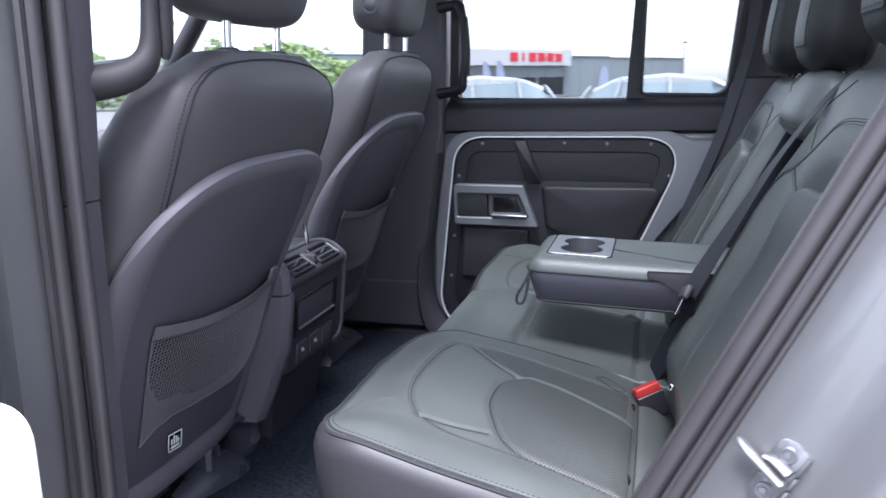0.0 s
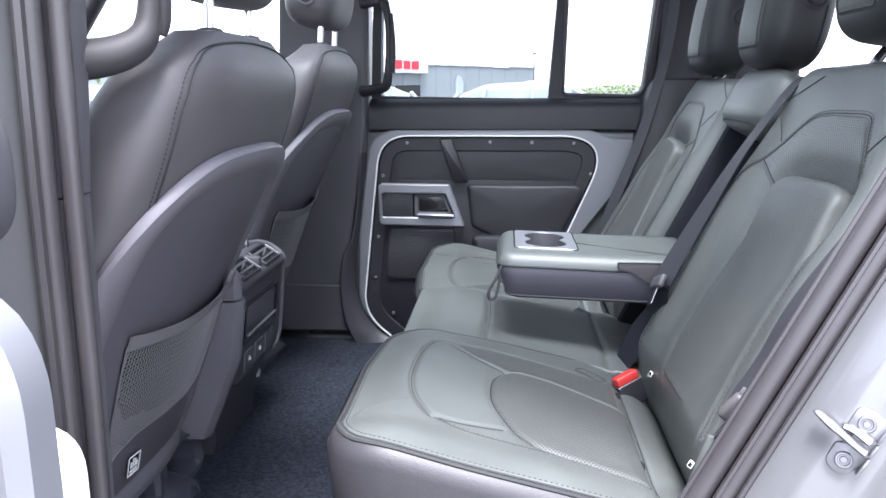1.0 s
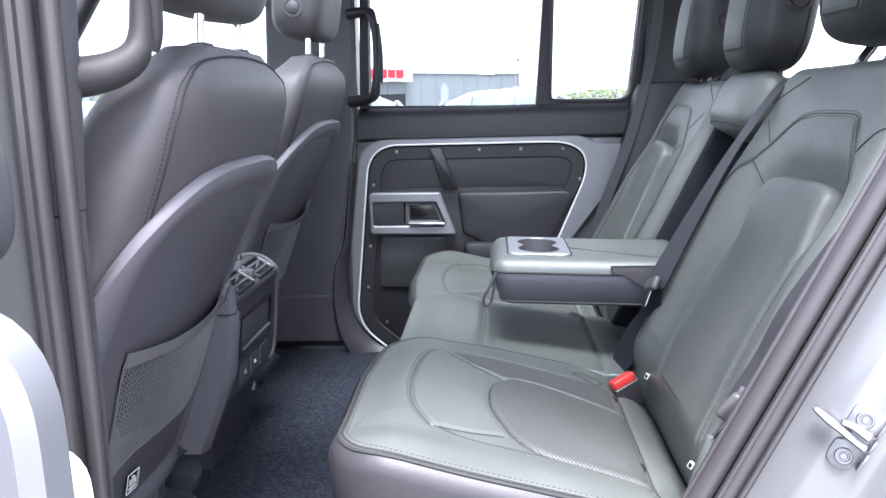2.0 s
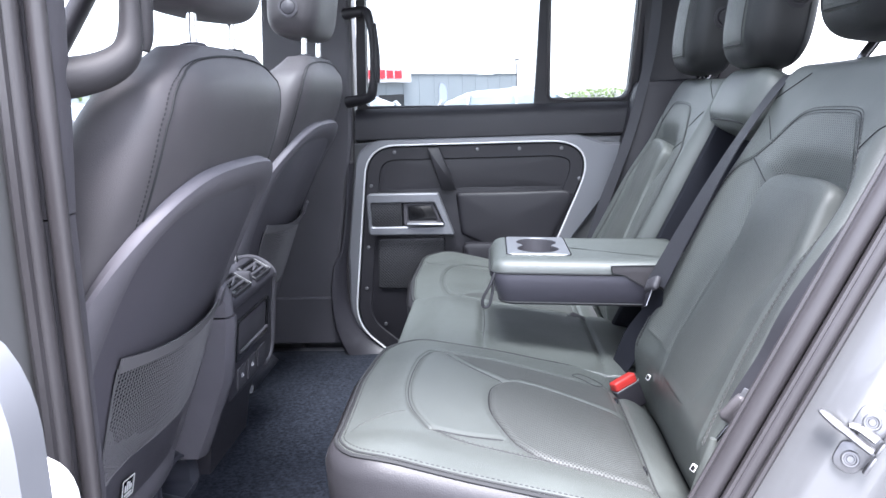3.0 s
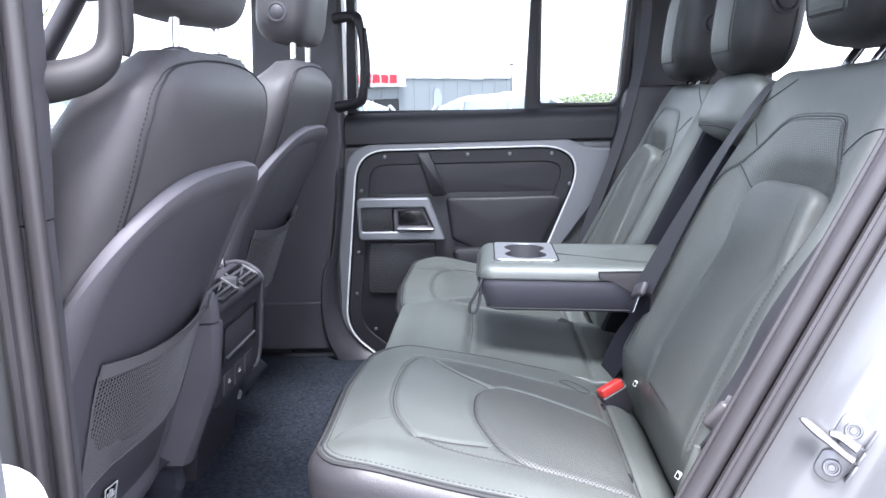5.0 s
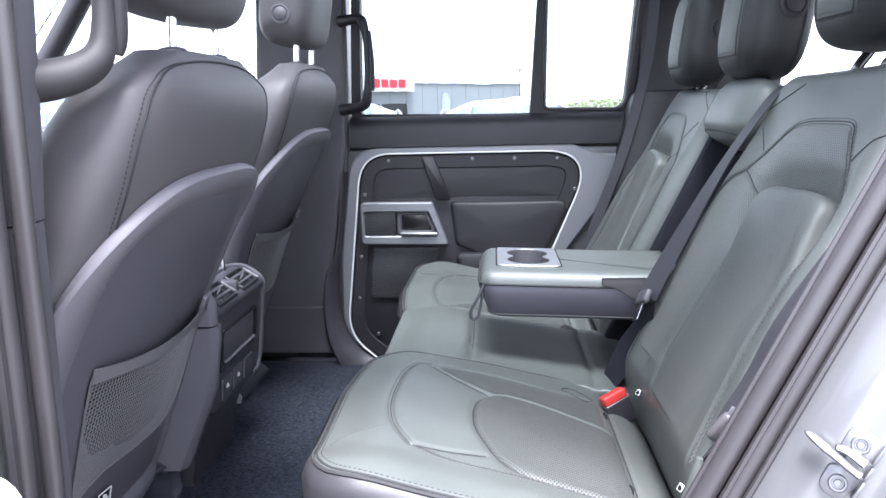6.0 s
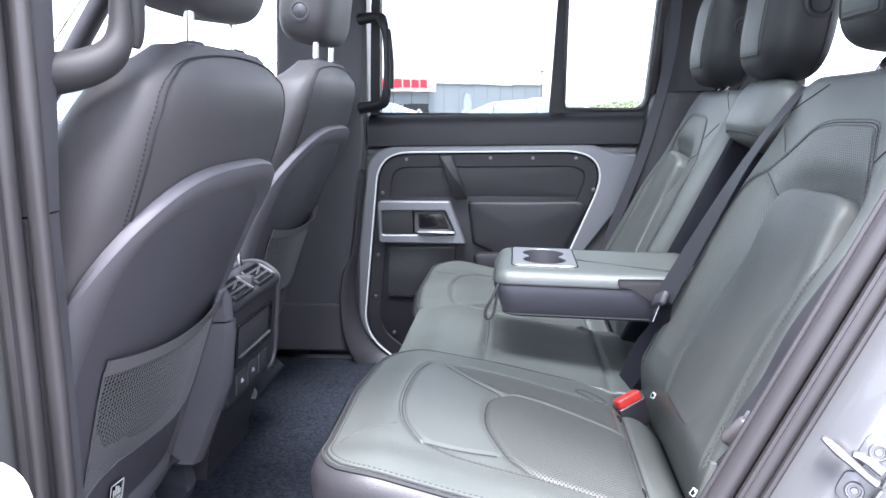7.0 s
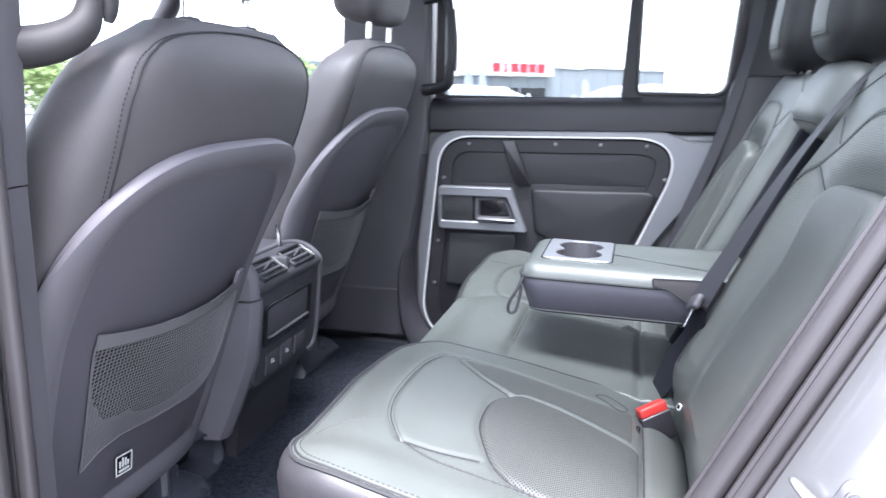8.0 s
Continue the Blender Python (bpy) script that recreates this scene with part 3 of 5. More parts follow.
    # side leather carries its shade in a near-black base
    piece("cushion_side", rings([[lie(u, v, hh) for u, v in inset(pad.o, d)] for d, hh in ((0.05, -0.25), (0.012, -0.2), (0.0, -0.08), (-0.002, -0.042))] + [pad.row(k, 90) for k in range(12)], True, False), CUSHSIDE, cu, "smooth leather side, darkened as shade")
    double_seam(pad, sa, cu)
    seam(pad, ua, cu, "piping", 0.0014)
    seam(pad, rise, cu, n=20)
    seam(pad, cross, cu, n=40, r=0.0014)
    seam(pad, [(0.437, V(-0.163)), (0.452, V(-0.176)), (0.476, V(-0.162)), (0.488, V(-0.145)), (0.474, V(-0.140)), (0.45, V(-0.152))], cu, n=40, closed=True)
    seam(pad, [(0.106, V(0.2)), (0.114, V(0.174)), (0.14, V(0.15)), (0.172, V(0.131))], cu, n=24, r=0.0007, mat=STITCH)
    seam(pad, sb, cu, n=24, r=0.0017)
    double_seam(pad, sc, cu, n=60)
    piece("piping", tube([q + Vector((0, 0, 0.0006)) for q in pad.row(11.5, 90)], 0.0030, 6, closed=True), THREAD, cu)
    piece("seam", tube([q + Vector((0, 0, 0.0002)) for q in pad.row(14.2, 90)], 0.0017, 5, closed=True), THREAD, cu)
    rim_row = pad.row(17, 90)
    piece("stitching", stitches(rim_row + rim_row[:1], 0.0009, 0.0044, 0.0024), THREAD, cu)
    sit = Pad(np.array(smooth_line(ua, 80)), (0.42, V(0.08)), lambda u, v, h: pad.at(u, v, h), 0.0035, 0.005, None, n=150, lift=0.0022)
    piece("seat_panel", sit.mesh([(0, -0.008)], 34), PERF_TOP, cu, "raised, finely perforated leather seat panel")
    reg = [(0.495, V(-0.128)), (0.389, V(-0.139)), (0.29, V(-0.150)), (0.225, V(-0.143)), (0.261, V(-0.104)), (0.318, V(-0.068)), (0.337, V(-0.081)), (0.383, V(-0.076)), (0.428, V(-0.060)), (0.495, V(-0.032))]
    patch = Pad(np.array(reg), (0.36, V(-0.108)), lambda u, v, h: pad.at(u, v, h), 0, 0, None, n=70, lift=0.0009)
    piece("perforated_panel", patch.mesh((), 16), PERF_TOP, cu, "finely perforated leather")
    return seat, back, pad


def inset_line(line, d):
    """The same open line, d further to its right."""
    p = smooth_line(line, 60)
    t = np.gradient(p, axis=0)
    t /= np.linalg.norm(t, axis=1)[:, None]
    return [tuple(q) for q in p + np.stack([t[:, 1], -t[:, 0]], 1) * d]


near_seat, near_back, near_cushion = bench_end(0.302, 1, "dark leather rear seat with perforated panels, beside the open doorway")
far_seat, far_back, far_cushion = bench_end(1.105, -1, "dark leather rear seat with perforated panels, beside the closed door", 0.0, 0.030, 0.225, 0.006)

# middle seat
mid = thing("bench_middle_seat", "narrow dark leather middle seat with folded-down armrest recess", "car seat", "rear bench")
def lie_mid(u, v, h):
    return (u, v, 1.164 - 0.16 * (u - 0.15) + h)
mo = rpoly([(0.112, 0.520, 0.03), (0.60, 0.505, 0.02), (0.60, 0.895, 0.02), (0.112, 0.885, 0.03)])
crossm = [(0.274, 0.53), (0.278, 0.70), (0.274, 0.875)]
midpad = Pad(mo, (0.36, MID), lie_mid, 0.006, 0.006, lambda u, v: -0.018 * (1 - step(u, 0.125, 0.23)) ** 2 - 0.008 * math.exp(-(abs(u - 0.274) / 0.006) ** 2) - 0.006 * step(u, 0.274, 0.30) - 0.006 * math.exp(-(abs(u - 0.505) / 0.006) ** 2) + wrinkle(u, v, 3), n=150)
mc = piece("cushion", midpad.mesh([(0.04, -0.25), (0.01, -0.2), (0.0, -0.06)], 60), LEATHER, mid, "dark leather middle cushion")
seam(midpad, crossm, mc, n=20)
# recess back and side walls: shade behind the armrest put into the colour
piece("recess", block((0, 0, 0), (0.02, 0.28, 0.50), 0.01), HOLLOW_DARK, mid).matrix_basis = Matrix.Translation(on_back(0.567, -0.04, -0.075)) @ Matrix.Rotation(radians(26.1), 4, "Y")
roll = Matrix.Translation(on_back(0.722, 0.516, -0.040)) @ Matrix.Rotation(radians(26), 4, "Y")
hb = piece("upper_pad", moved(superbox(0.062, 0.136, 0.066, 3.4, 34), roll), LEATHER, mid, "rounded leather pad over the armrest recess")
piece("piping", tube([roll @ Vector((-0.0625 * max(0.0, 1 - 0.803 ** 3.4 - abs(y / 0.136) ** 3.4) ** (1 / 3.4), y, -0.053)) for y in np.linspace(-0.1, 0.1, 40)], 0.0018, 6), THREAD, hb)
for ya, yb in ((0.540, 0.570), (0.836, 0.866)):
    piece("side_wall", block((0, 0, 0), (0.11, yb - ya, 0.62), 0.008), HOLLOW_DARK, mid).matrix_basis = Matrix.Translation(on_back(ya, -0.08, -0.022)) @ Matrix.Rotation(radians(26.1), 4, "Y")

# armrest
AY0, AY1, AX0, AX1 = 0.560, 0.815, 0.293, 0.69
def arm_top(u, v, h):
    return (u, v, 1.309 - 0.035 * (u - 0.3) + h)
ao = resample(rpoly([(AX0, AY0, 0.035), (AX1, AY0, 0.01), (AX1, AY1, 0.01), (AX0, AY1, 0.035)]), 140)
hole = resample(rpoly([(0.329, 0.609, 0.008), (0.447, 0.609, 0.008), (0.447, 0.785, 0.008), (0.329, 0.785, 0.008)]), 140)
k = int(np.argmin(np.linalg.norm(hole - ao[0], axis=1)))
hole = np.roll(hole, -k, 0)
low = [(0.035, -0.094), (0.014, -0.089), (0.004, -0.080), (0.0, -0.045), (-0.002, -0.034), (0.0, -0.026)]
top = [(0.0, -0.026), (0.001, -0.019), (0.004, -0.012), (0.010, -0.005), (0.018, -0.001), (0.027, 0.001), (0.029, 0.001), (0.031, 0.001)]
def undercut(u, v, h):
    """The armrest's front leans in towards its underside."""
    return arm_top(u + 0.22 * max(0.0, -0.03 - h) * step(0.40 - u, 0.0, 0.08), v, h)
geo = rings([[arm_top(u, v, h) for u, v in inset(ao, d)] for d, h in top] + [[arm_top(u, v, 0.001) for u, v in inset(hole, -d)] for d in (0.004, 0.002)] + [[arm_top(u, v, 0.001) for u, v in hole], [arm_top(u, v, -0.05) for u, v in hole]], False, False)
arm = ab = piece("armrest", geo, LEATHER, mid, "folded-down leather centre armrest with cup holder")
piece("armrest_side", rings([[undercut(u, v, h) for u, v in inset(ao, d)] for d, h in low], True, False), DARKSIDE, arm, "smooth leather side, darkened as shade")
piece("side_piping", tube([arm_top(u, v, -0.025) for u, v in inset(ao, -0.001)], 0.0022, 5, closed=True), THREAD, ab)
piece("side_piping", tube([undercut(u, v, -0.083) for u, v in inset(ao, 0.005)], 0.0022, 5, closed=True), THREAD, ab)
# cup holder: two overlapping round wells in a silver plate
cups = []
for k in range(48):
    a = 2 * math.pi * k / 48
    x, y = math.cos(a), math.sin(a)
    best = max((t for t in np.linspace(0.02, 0.12, 160) if any((t * x) ** 2 + (t * y - o) ** 2 < 0.041 ** 2 for o in (-0.034, 0.034)) or t < 0.03), default=0.03)
    cups.append((0.389 + best * x, 0.697 + best * y))
ho = rpoly([(0.327, 0.607, 0.008), (0.449, 0.607, 0.008), (0.449, 0.787, 0.008), (0.327, 0.787, 0.008)])
piece("cup_plate", ring_plate(ho, np.array(cups), lambda u, v, h: arm_top(u, v, h - 0.002), 0.005, 0.0015, 144), TRIM, arm, "satin silver cup holder plate")
piece("plate_gap", tube([arm_top(u, v, 0.0012) for u, v in resample(inset(ho, -0.0012), 90)], 0.0014, 5, closed=True), GLOSS, arm)
piece("cup_well", rings([[arm_top(u, v, 0.002) for u, v in cups], [arm_top(u, v, -0.02) for u, v in inset(np.array(cups), 0.001)], [arm_top(u, v, -0.05) for u, v in inset(np.array(cups), 0.004)]], False, True), PLASTIC, arm)
piece("pull_loop", tube([(0.302, 0.556, 1.285), (0.292, 0.55, 1.262), (0.279, 0.548, 1.238), (0.279, 0.548, 1.222), (0.29, 0.55, 1.224), (0.297, 0.554, 1.25), (0.299, 0.556, 1.27)], 0.0028, 6, 30), WEB, arm, "black webbing pull loop")
flap = rpoly([(0.517, 1.294, 0.003), (0.519, 1.279, 0.006), (0.541, 1.275, 0.02), (0.592, 1.244, 0.02), (0.67, 1.20, 0.01), (0.67, 1.294, 0.004)])
piece("hinge_cover", plate(flap, lambda u, v, h: (u, 0.560 - h, v), 0.0035, 0.0015), SMOOTH, arm)
piece("side_piping", tube([(u, 0.5565, v) for u, v in inset(flap, 0.001)], 0.0013, 5, closed=True), THREAD, arm)


# ---- rear headrests ----
def rear_headrest(y, x, z, label, lean=8, half=0.118):
    hr = thing("rear_headrest", label, "headrest", "rear headrests", at=(x, y, z))
    hr.rotation_euler = (0, radians(lean), 0)
    g = superbox(0.064, half, 0.12, 3.3, 34)
    bodyp = piece("padding", moved(g, Matrix.Translation((0, 0, 0.115))), HEADLEATHER, hr, "dark leather headrest")
    fo = rpoly([(-0.062, 0.030, 0.012), (0.062, 0.030, 0.012), (0.066, 0.222, 0.02), (-0.066, 0.222, 0.02)])
    def front(u, v, h):
        q = max(0.0, 1 - abs(u / half) ** 3.3 - min(abs((v - 0.115) / 0.12), 0.999) ** 3.3) ** (1 / 3.3)
        return (-0.0645 * q - h, u, v)
    fp = Pad(fo, (0, 0.12), front, 0.003, 0.002, None, n=90, lift=0.001)
    fr = piece("front_panel", fp.mesh([(0, -0.012), (0, -0.006)], 18), HEADFRONT, hr, "grey-green leather front panel")
    piece("seam", tube([fp.at(u, v, 0.001) for u, v in inset(fp.o, 0.004)], 0.0011, 5, closed=True), THREAD, fr)
    piece("stitching", stitches([fp.at(u, 0.04, 0.0012) for u in np.linspace(-0.05, 0.05, 20)]), STITCH, fr)
    for sgn in (-1, 1):
        piece("seam", tube([(0.032, sgn * half * max(0.0, 1 - 0.5 ** 3.3 - min(abs((v - 0.115) / 0.12), 0.97) ** 3.3) ** (1 / 3.3) + sgn * 0.001, v) for v in np.linspace(0.008, 0.222, 30)], 0.0014, 5), THREAD, hr)
    for w in (-0.041, 0.041):
        piece("post", tube([(0.026, w, 0.03), (0.018, w, 0.0), (0.002, w, -0.035), (-0.002, w, -0.09)], 0.0072, 10, 16), DARKCHROME, hr, "chrome post")
        piece("collar", lathe([(0.010, -0.05), (0.012, -0.046), (0.012, -0.034), (0.009, -0.030)], lambda u, v, h, w=w: (u + 0.006, w + v, h), 16), DARKPL, hr)
    for sgn in (-1, 1):
        bt = lathe([(0.026, 0.0), (0.026, 0.004), (0.02, 0.0055), (0.018, 0.003), (0.016, 0.003), (0.015, 0.0065), (0.0, 0.008)], lambda u, v, h, sgn=sgn: (0.008 + u, sgn * (half - 0.003 + h), 0.125 + v), 28)
        piece("release_button", bt, DARKPL, hr)
    return hr


rear_headrest(0.718, 0.822, 1.648, "dark leather middle rear headrest on chrome posts")
rear_headrest(1.145, 0.820, 1.648, "dark leather rear headrest beside the closed door")
rear_headrest(0.29, 0.836, 1.674, "dark leather rear headrest beside the open doorway")


# ---- front seats ----
ZS = [0.90, 1.0, 1.1, 1.26, 1.40, 1.51, 1.58, 1.63, 1.66, 1.678, 1.687]
XR = [-0.345, -0.305, -0.268, -0.212, -0.145, -0.090, -0.062, -0.052, -0.056, -0.068, -0.085]
HA = [0.245, 0.258, 0.27, 0.282, 0.286, 0.282, 0.272, 0.255, 0.227, 0.182, 0.11]
HB = [0.10, 0.10, 0.10, 0.10, 0.095, 0.085, 0.075, 0.064, 0.052, 0.038, 0.018]
FY = 0.295


def at_z(table, z):
    return float(np.interp(z, ZF, table))


ZF = list(np.linspace(0.90, 1.687, 60))
def soft(table):
    raw = np.interp(ZF, ZS, table)
    p = np.concatenate([[raw[0]] * 2, raw, [raw[-1]] * 2])
    return [float(np.mean(p[i:i + 5])) for i in range(len(ZF))]
XRf, HAf, HBf = soft(XR), soft(HA), soft(HB)


def rear_skin(w, z, h=0.0):
    """The rear face of the front seat's backrest; w across, z up, h out of it."""
    def raw(w, z):
        a, b, x = at_z(HAf, z), at_z(HBf, z), at_z(XRf, z)
        q = max(0.0, 1 - abs(min(max(w / a, -0.995), 0.995)) ** 3.4)
        return Vector((x - b + b * q ** (1 / 3.4), w, z))
    p = raw(w, z)
    if not h:
        return p
    a, b = raw(w + 0.004, z) - raw(w - 0.004, z), raw(w, min(z + 0.004, 1.686)) - raw(w, z - 0.004)
    n = a.cross(b).normalized()
    return p + n * (h if n.x > 0 else -h)


NA = [0, 0.08, 0.2, 0.45, 0.75, 0.88, 0.95, 1.0]
NB = [1.061, 1.082, 1.089, 1.078, 1.071, 1.082, 1.105, 1.15]


def front_seat(x, y, z, label, tag=True):
    seat = thing("front_seat", label, "car seat", "front seats", at=(x, y, z))
    rows = []
    for i, zz in enumerate(ZF):
        a, b, xr = HAf[i], HBf[i], XRf[i]
        ring = []
        for k in range(72):
            t = 2 * math.pi * k / 72
            cx, sx = math.cos(t), math.sin(t)
            ring.append((xr - b + b * math.copysign(abs(cx) ** (2 / 3.4), cx) * (1.0 if cx > 0 else 1.0 + 0.35 * abs(sx)), a * math.copysign(abs(sx) ** (2 / 3.4), sx), zz))
        rows.append(ring)
    top = [(XRf[-1] - HBf[-1] + (px - XRf[-1] + HBf[-1]) * 0.6, py * 0.7, 1.691) for px, py, pz in rows[-1]]
    bk = piece("backrest", rings(rows + [top]), SMOOTH, seat, "dark grey leather backrest")
    for sg in (-1, 1):
        for d in (0, -0.008):
            pts = [rear_skin(sg * (w - d), zz, 0.001) for w, zz in smooth_line([(0.228, 1.40), (0.237, 1.48), (0.241, 1.56), (0.236, 1.60), (0.216, 1.638), (0.16, 1.664), (0.08, 1.675), (0.0, 1.678)], 50)]
            piece("seam" if not d else "stitching", tube(pts, 0.0015, 5) if not d else stitches(pts, 0.0010, 0.0040, 0.0024), THREAD, bk)
    # hard rear shell with raised rim
    arch = [(0.277 * (1 - t ** 3.4) ** (1 / 3.4), 1.29 + 0.24 * t) for t in (math.sin(k * math.pi / 60) for k in range(31))]
    half = [(0.23, 0.925), (0.252, 1.05), (0.268, 1.18)] + arch
    o = np.array(half + [(-w, zz) for w, zz in reversed(half[:-1])])
    o = resample(rpoly([(*q, 0) for q in o]), 150)
    prof = [(0.0, 0.001), (0.0, 0.012), (0.003, 0.0165), (0.012, 0.018), (0.032, 0.014), (0.04, 0.007), (0.048, 0.0045)]
    sk = [[rear_skin(w, zz, h) for w, zz in inset(o, d)] for d, h in prof]
    base = inset(o, 0.048)
    cc = np.array([0, 1.22])
    for t in (0.85, 0.7, 0.55, 0.4, 0.25, 0.1, 0.02):
        sk.append([rear_skin(*(cc + t * (q - cc)), 0.0045 + 0.004 * (1 - t)) for q in base])
    sh = piece("rear_shell", rings(sk[:7], False, False), SHELL, seat, "dark moulded plastic seat back shell")
    piece("shell_panel", rings(sk[6:], False, True), SHELLIN, sh, "smooth dark sunk panel")
    def tab(u, v, h):
        return rear_skin(0.157 + u - 0.30 * v, 1.285 + v, 0.016 + h)
    piece("pocket_clip", plate(resample(rpoly([(-0.016, -0.022, 0.004), (0.018, -0.022, 0.004), (0.013, 0.018, 0.004), (-0.012, 0.018, 0.004)]), 40), tab, 0.006, 0.002), SHELL, sh, "small grey pocket clip")
    # map pocket net
    def net(a, b):
        """a: 0 to 1 across, b: 0 at the bottom to 1 at the top."""
        w = -0.158 - 0.030 * b + (0.363 + 0.030 * b) * a
        top = 1.278 - 0.012 * math.sin(math.pi * a)
        low = float(np.interp(a, NA, NB))
        zz = low + (top - low) * b
        bulge = 0.010 + 0.016 * math.sin(math.pi * min(a, 1)) * b
        return rear_skin(w, zz, bulge)
    wires = []
    for i in range(-4, 61):
        bs = [b for b in np.linspace(0, 0.96, 34) if 0 <= i / 60 + 0.07 * b <= 1]
        if len(bs) > 2:
            wires.append(tube([net(i / 60 + 0.07 * b + 0.0022 * (-1) ** k, b) for k, b in enumerate(bs)], 0.00075, 4))
    for j in range(1, 33):
        wires.append(tube([net(a, j / 33 * 0.96 + 0.012 * math.sin(a * 9)) for a in np.linspace(0, 1, 30)], 0.0008, 4))
    wires.append(tube([net(a, 0.0) for a in np.linspace(0, 1, 40)], 0.0016, 5))
    wires.append(tube([net(0.0, b) for b in np.linspace(0, 0.96, 14)], 0.0016, 5))
    wires.append(tube([net(1.0, b) for b in np.linspace(0, 0.96, 14)], 0.0016, 5))
    pk = piece("map_pocket", join(*wires), NET, seat)
    tagged(pk, "stretchy black net pocket", kind="stuff")
    v, f = rings([[net(a, 0.93), net(a, 1.04), net(a, 1.04) + Vector((0.004, 0, 0)), net(a, 0.93) + Vector((0.004, 0, 0))] for a in np.linspace(0, 1, 24)])
    piece("pocket_hem", (v, f), NET, pk)
    # near-black sheet added behind the net as the pocket's shade
    piece("pocket_shade", ([net(a, b) - Vector((0.007, 0, 0.003)) for a in np.linspace(0.01, 0.99, 20) for b in np.linspace(0.01, 0.97, 10)], [(i * 10 + j, i * 10 + j + 1, (i + 1) * 10 + j + 1, (i + 1) * 10 + j) for i in range(19) for j in range(9)]), HOLLOW_DARK, pk)
    if tag:
        def lab(u, v, h):
            return rear_skin(-0.056 + u - 0.35 * v, 1.024 + v - 0.12 * u, 0.0105 + h)
        lb = piece("warning_label", plate(resample(rpoly([(-0.021, -0.022, 0.003), (0.021, -0.022, 0.003), (0.021, 0.022, 0.003), (-0.021, 0.022, 0.003)]), 60), lab, 0.001, 0.0003), GLOSS, seat, "small black label with white outline symbol")
        piece("label_border", ring_plate(rpoly([(-0.021, -0.022, 0.003), (0.021, -0.022, 0.003), (0.021, 0.022, 0.003), (-0.021, 0.022, 0.003)]), rpoly([(-0.018, -0.019, 0.002), (0.018, -0.019, 0.002), (0.018, 0.019, 0.002), (-0.018, 0.019, 0.002)]), lambda u, v, h: lab(u, v, h + 0.001), 0.0006, 0.0002, 60), WHITE, lb)
        for k, (a, b, hh) in enumerate(((-0.010, -0.006, 0.014), (-0.003, -0.006, 0.020), (0.004, -0.006, 0.017), (0.010, -0.006, 0.010))):
            piece("label_mark", plate(np.array([(a - 0.0022, b), (a + 0.0022, b), (a + 0.0022, b + hh), (a - 0.0022, b + hh)]), lambda u, v, h: lab(u, v, h + 0.001), 0.0006, 0.0002), WHITE, lb)
        piece("label_mark", plate(np.array([(-0.013, -0.015), (0.013, -0.015), (0.013, -0.010), (-0.013, -0.010)]), lambda u, v, h: lab(u, v, h + 0.001), 0.0006, 0.0002), WHITE, lb)
    # headrest
    hx = -0.098
    hr = piece("headrest", moved(superbox(0.068, 0.15, 0.118, 4.2, 28), Matrix.Translation((hx - 0.010, -0.009, 1.850)) @ Matrix.Rotation(radians(8), 4, "Y")), SMOOTH, seat, "dark leather headrest")
    piece("headrest_button", lathe([(0.024, 0.0), (0.024, 0.004), (0.019, 0.005), (0.017, 0.003), (0.014, 0.006), (0, 0.007)], lambda u, v, h: (hx - 0.018 + u, -0.009 - 0.146 - h, 1.80 + v), 24), PLASTIC, hr)
    for w in (-0.087, 0.069):
        piece("post", tube([(hx + 0.008, w, 1.80), (hx, w, 1.74), (hx - 0.004, w, 1.67)], 0.0068, 12, 12), CHROME, seat, "chrome headrest post")
        piece("collar", lathe([(0.021, 1.676), (0.021, 1.688), (0.017, 1.693), (0.0085, 1.695)], lambda u, v, h, w=w: (hx - 0.003 + u, w + v * 0.8, h), 20), PLASTIC, seat)
    piece("cushion", block((-0.85, -0.26, 0.98), (-0.36, 0.26, 1.14), 0.06, 4), SMOOTH, seat)
    piece("seat_base", block((-0.80, -0.22, 0.86), (-0.47, 0.22, 0.98), 0.02), PLASTIC, seat)
    piece("side_cover", block((-0.62, -0.275, 0.94), (-0.30, -0.245, 1.07), 0.012, 3), PLASTIC, seat)
    for w in (-0.19, 0.19):
        piece("rail", block((-0.85, w - 0.025, 0.842), (-0.44, w + 0.025, 0.875), 0.006), PLASTIC, seat)
    return seat


front_seat(0, FY, 0, "dark leather front seat with net pocket, beside the open doorway")
front_seat(-0.06, FY + 0.877, 0.033, "dark leather front seat with net pocket, on the far side", tag=False)


# ---- closed rear door on the far side ----
door = thing("rear_door", "closed rear car door with screwed dark trim card", "car door")
FD = far_side(1.5)
piece("door_shell", plate(rpoly([(-0.165, 0.80, 0.12), (0.36, 0.80, 0.05), (0.56, 1.10, 0.1), (0.75, 1.44, 0.05), (0.75, 1.484, 0.02), (-0.13, 1.484, 0.02), (-0.165, 1.15, 0.3)]), far_side(1.66), 0.145, 0.01), PAINT, door, "bare silver painted door metal")
inner = rpoly([(-0.083, 1.47, 0.10), (0.625, 1.47, 0.11), (0.50, 1.18, 0.2), (0.33, 0.82, 0.05), (-0.03, 0.80, 0.02), (-0.147, 0.90, 0.20)], 12)
outer = rpoly([(-0.115, 1.489, 0.10), (0.56, 1.490, 0.05), (0.64, 1.462, 0.04), (0.76, 1.458, 0.01), (0.53, 1.15, 0.2), (0.36, 0.80, 0.05), (-0.04, 0.80, 0.05), (-0.166, 0.90, 0.22), (-0.160, 1.15, 0.3)], 12)
piece("door_metal", ring_plate(outer, inner, lambda u, v, h: (u, 1.512 - h, v), 0.018, 0.006, 160), TRIM, door, "silver painted metal round the trim card")
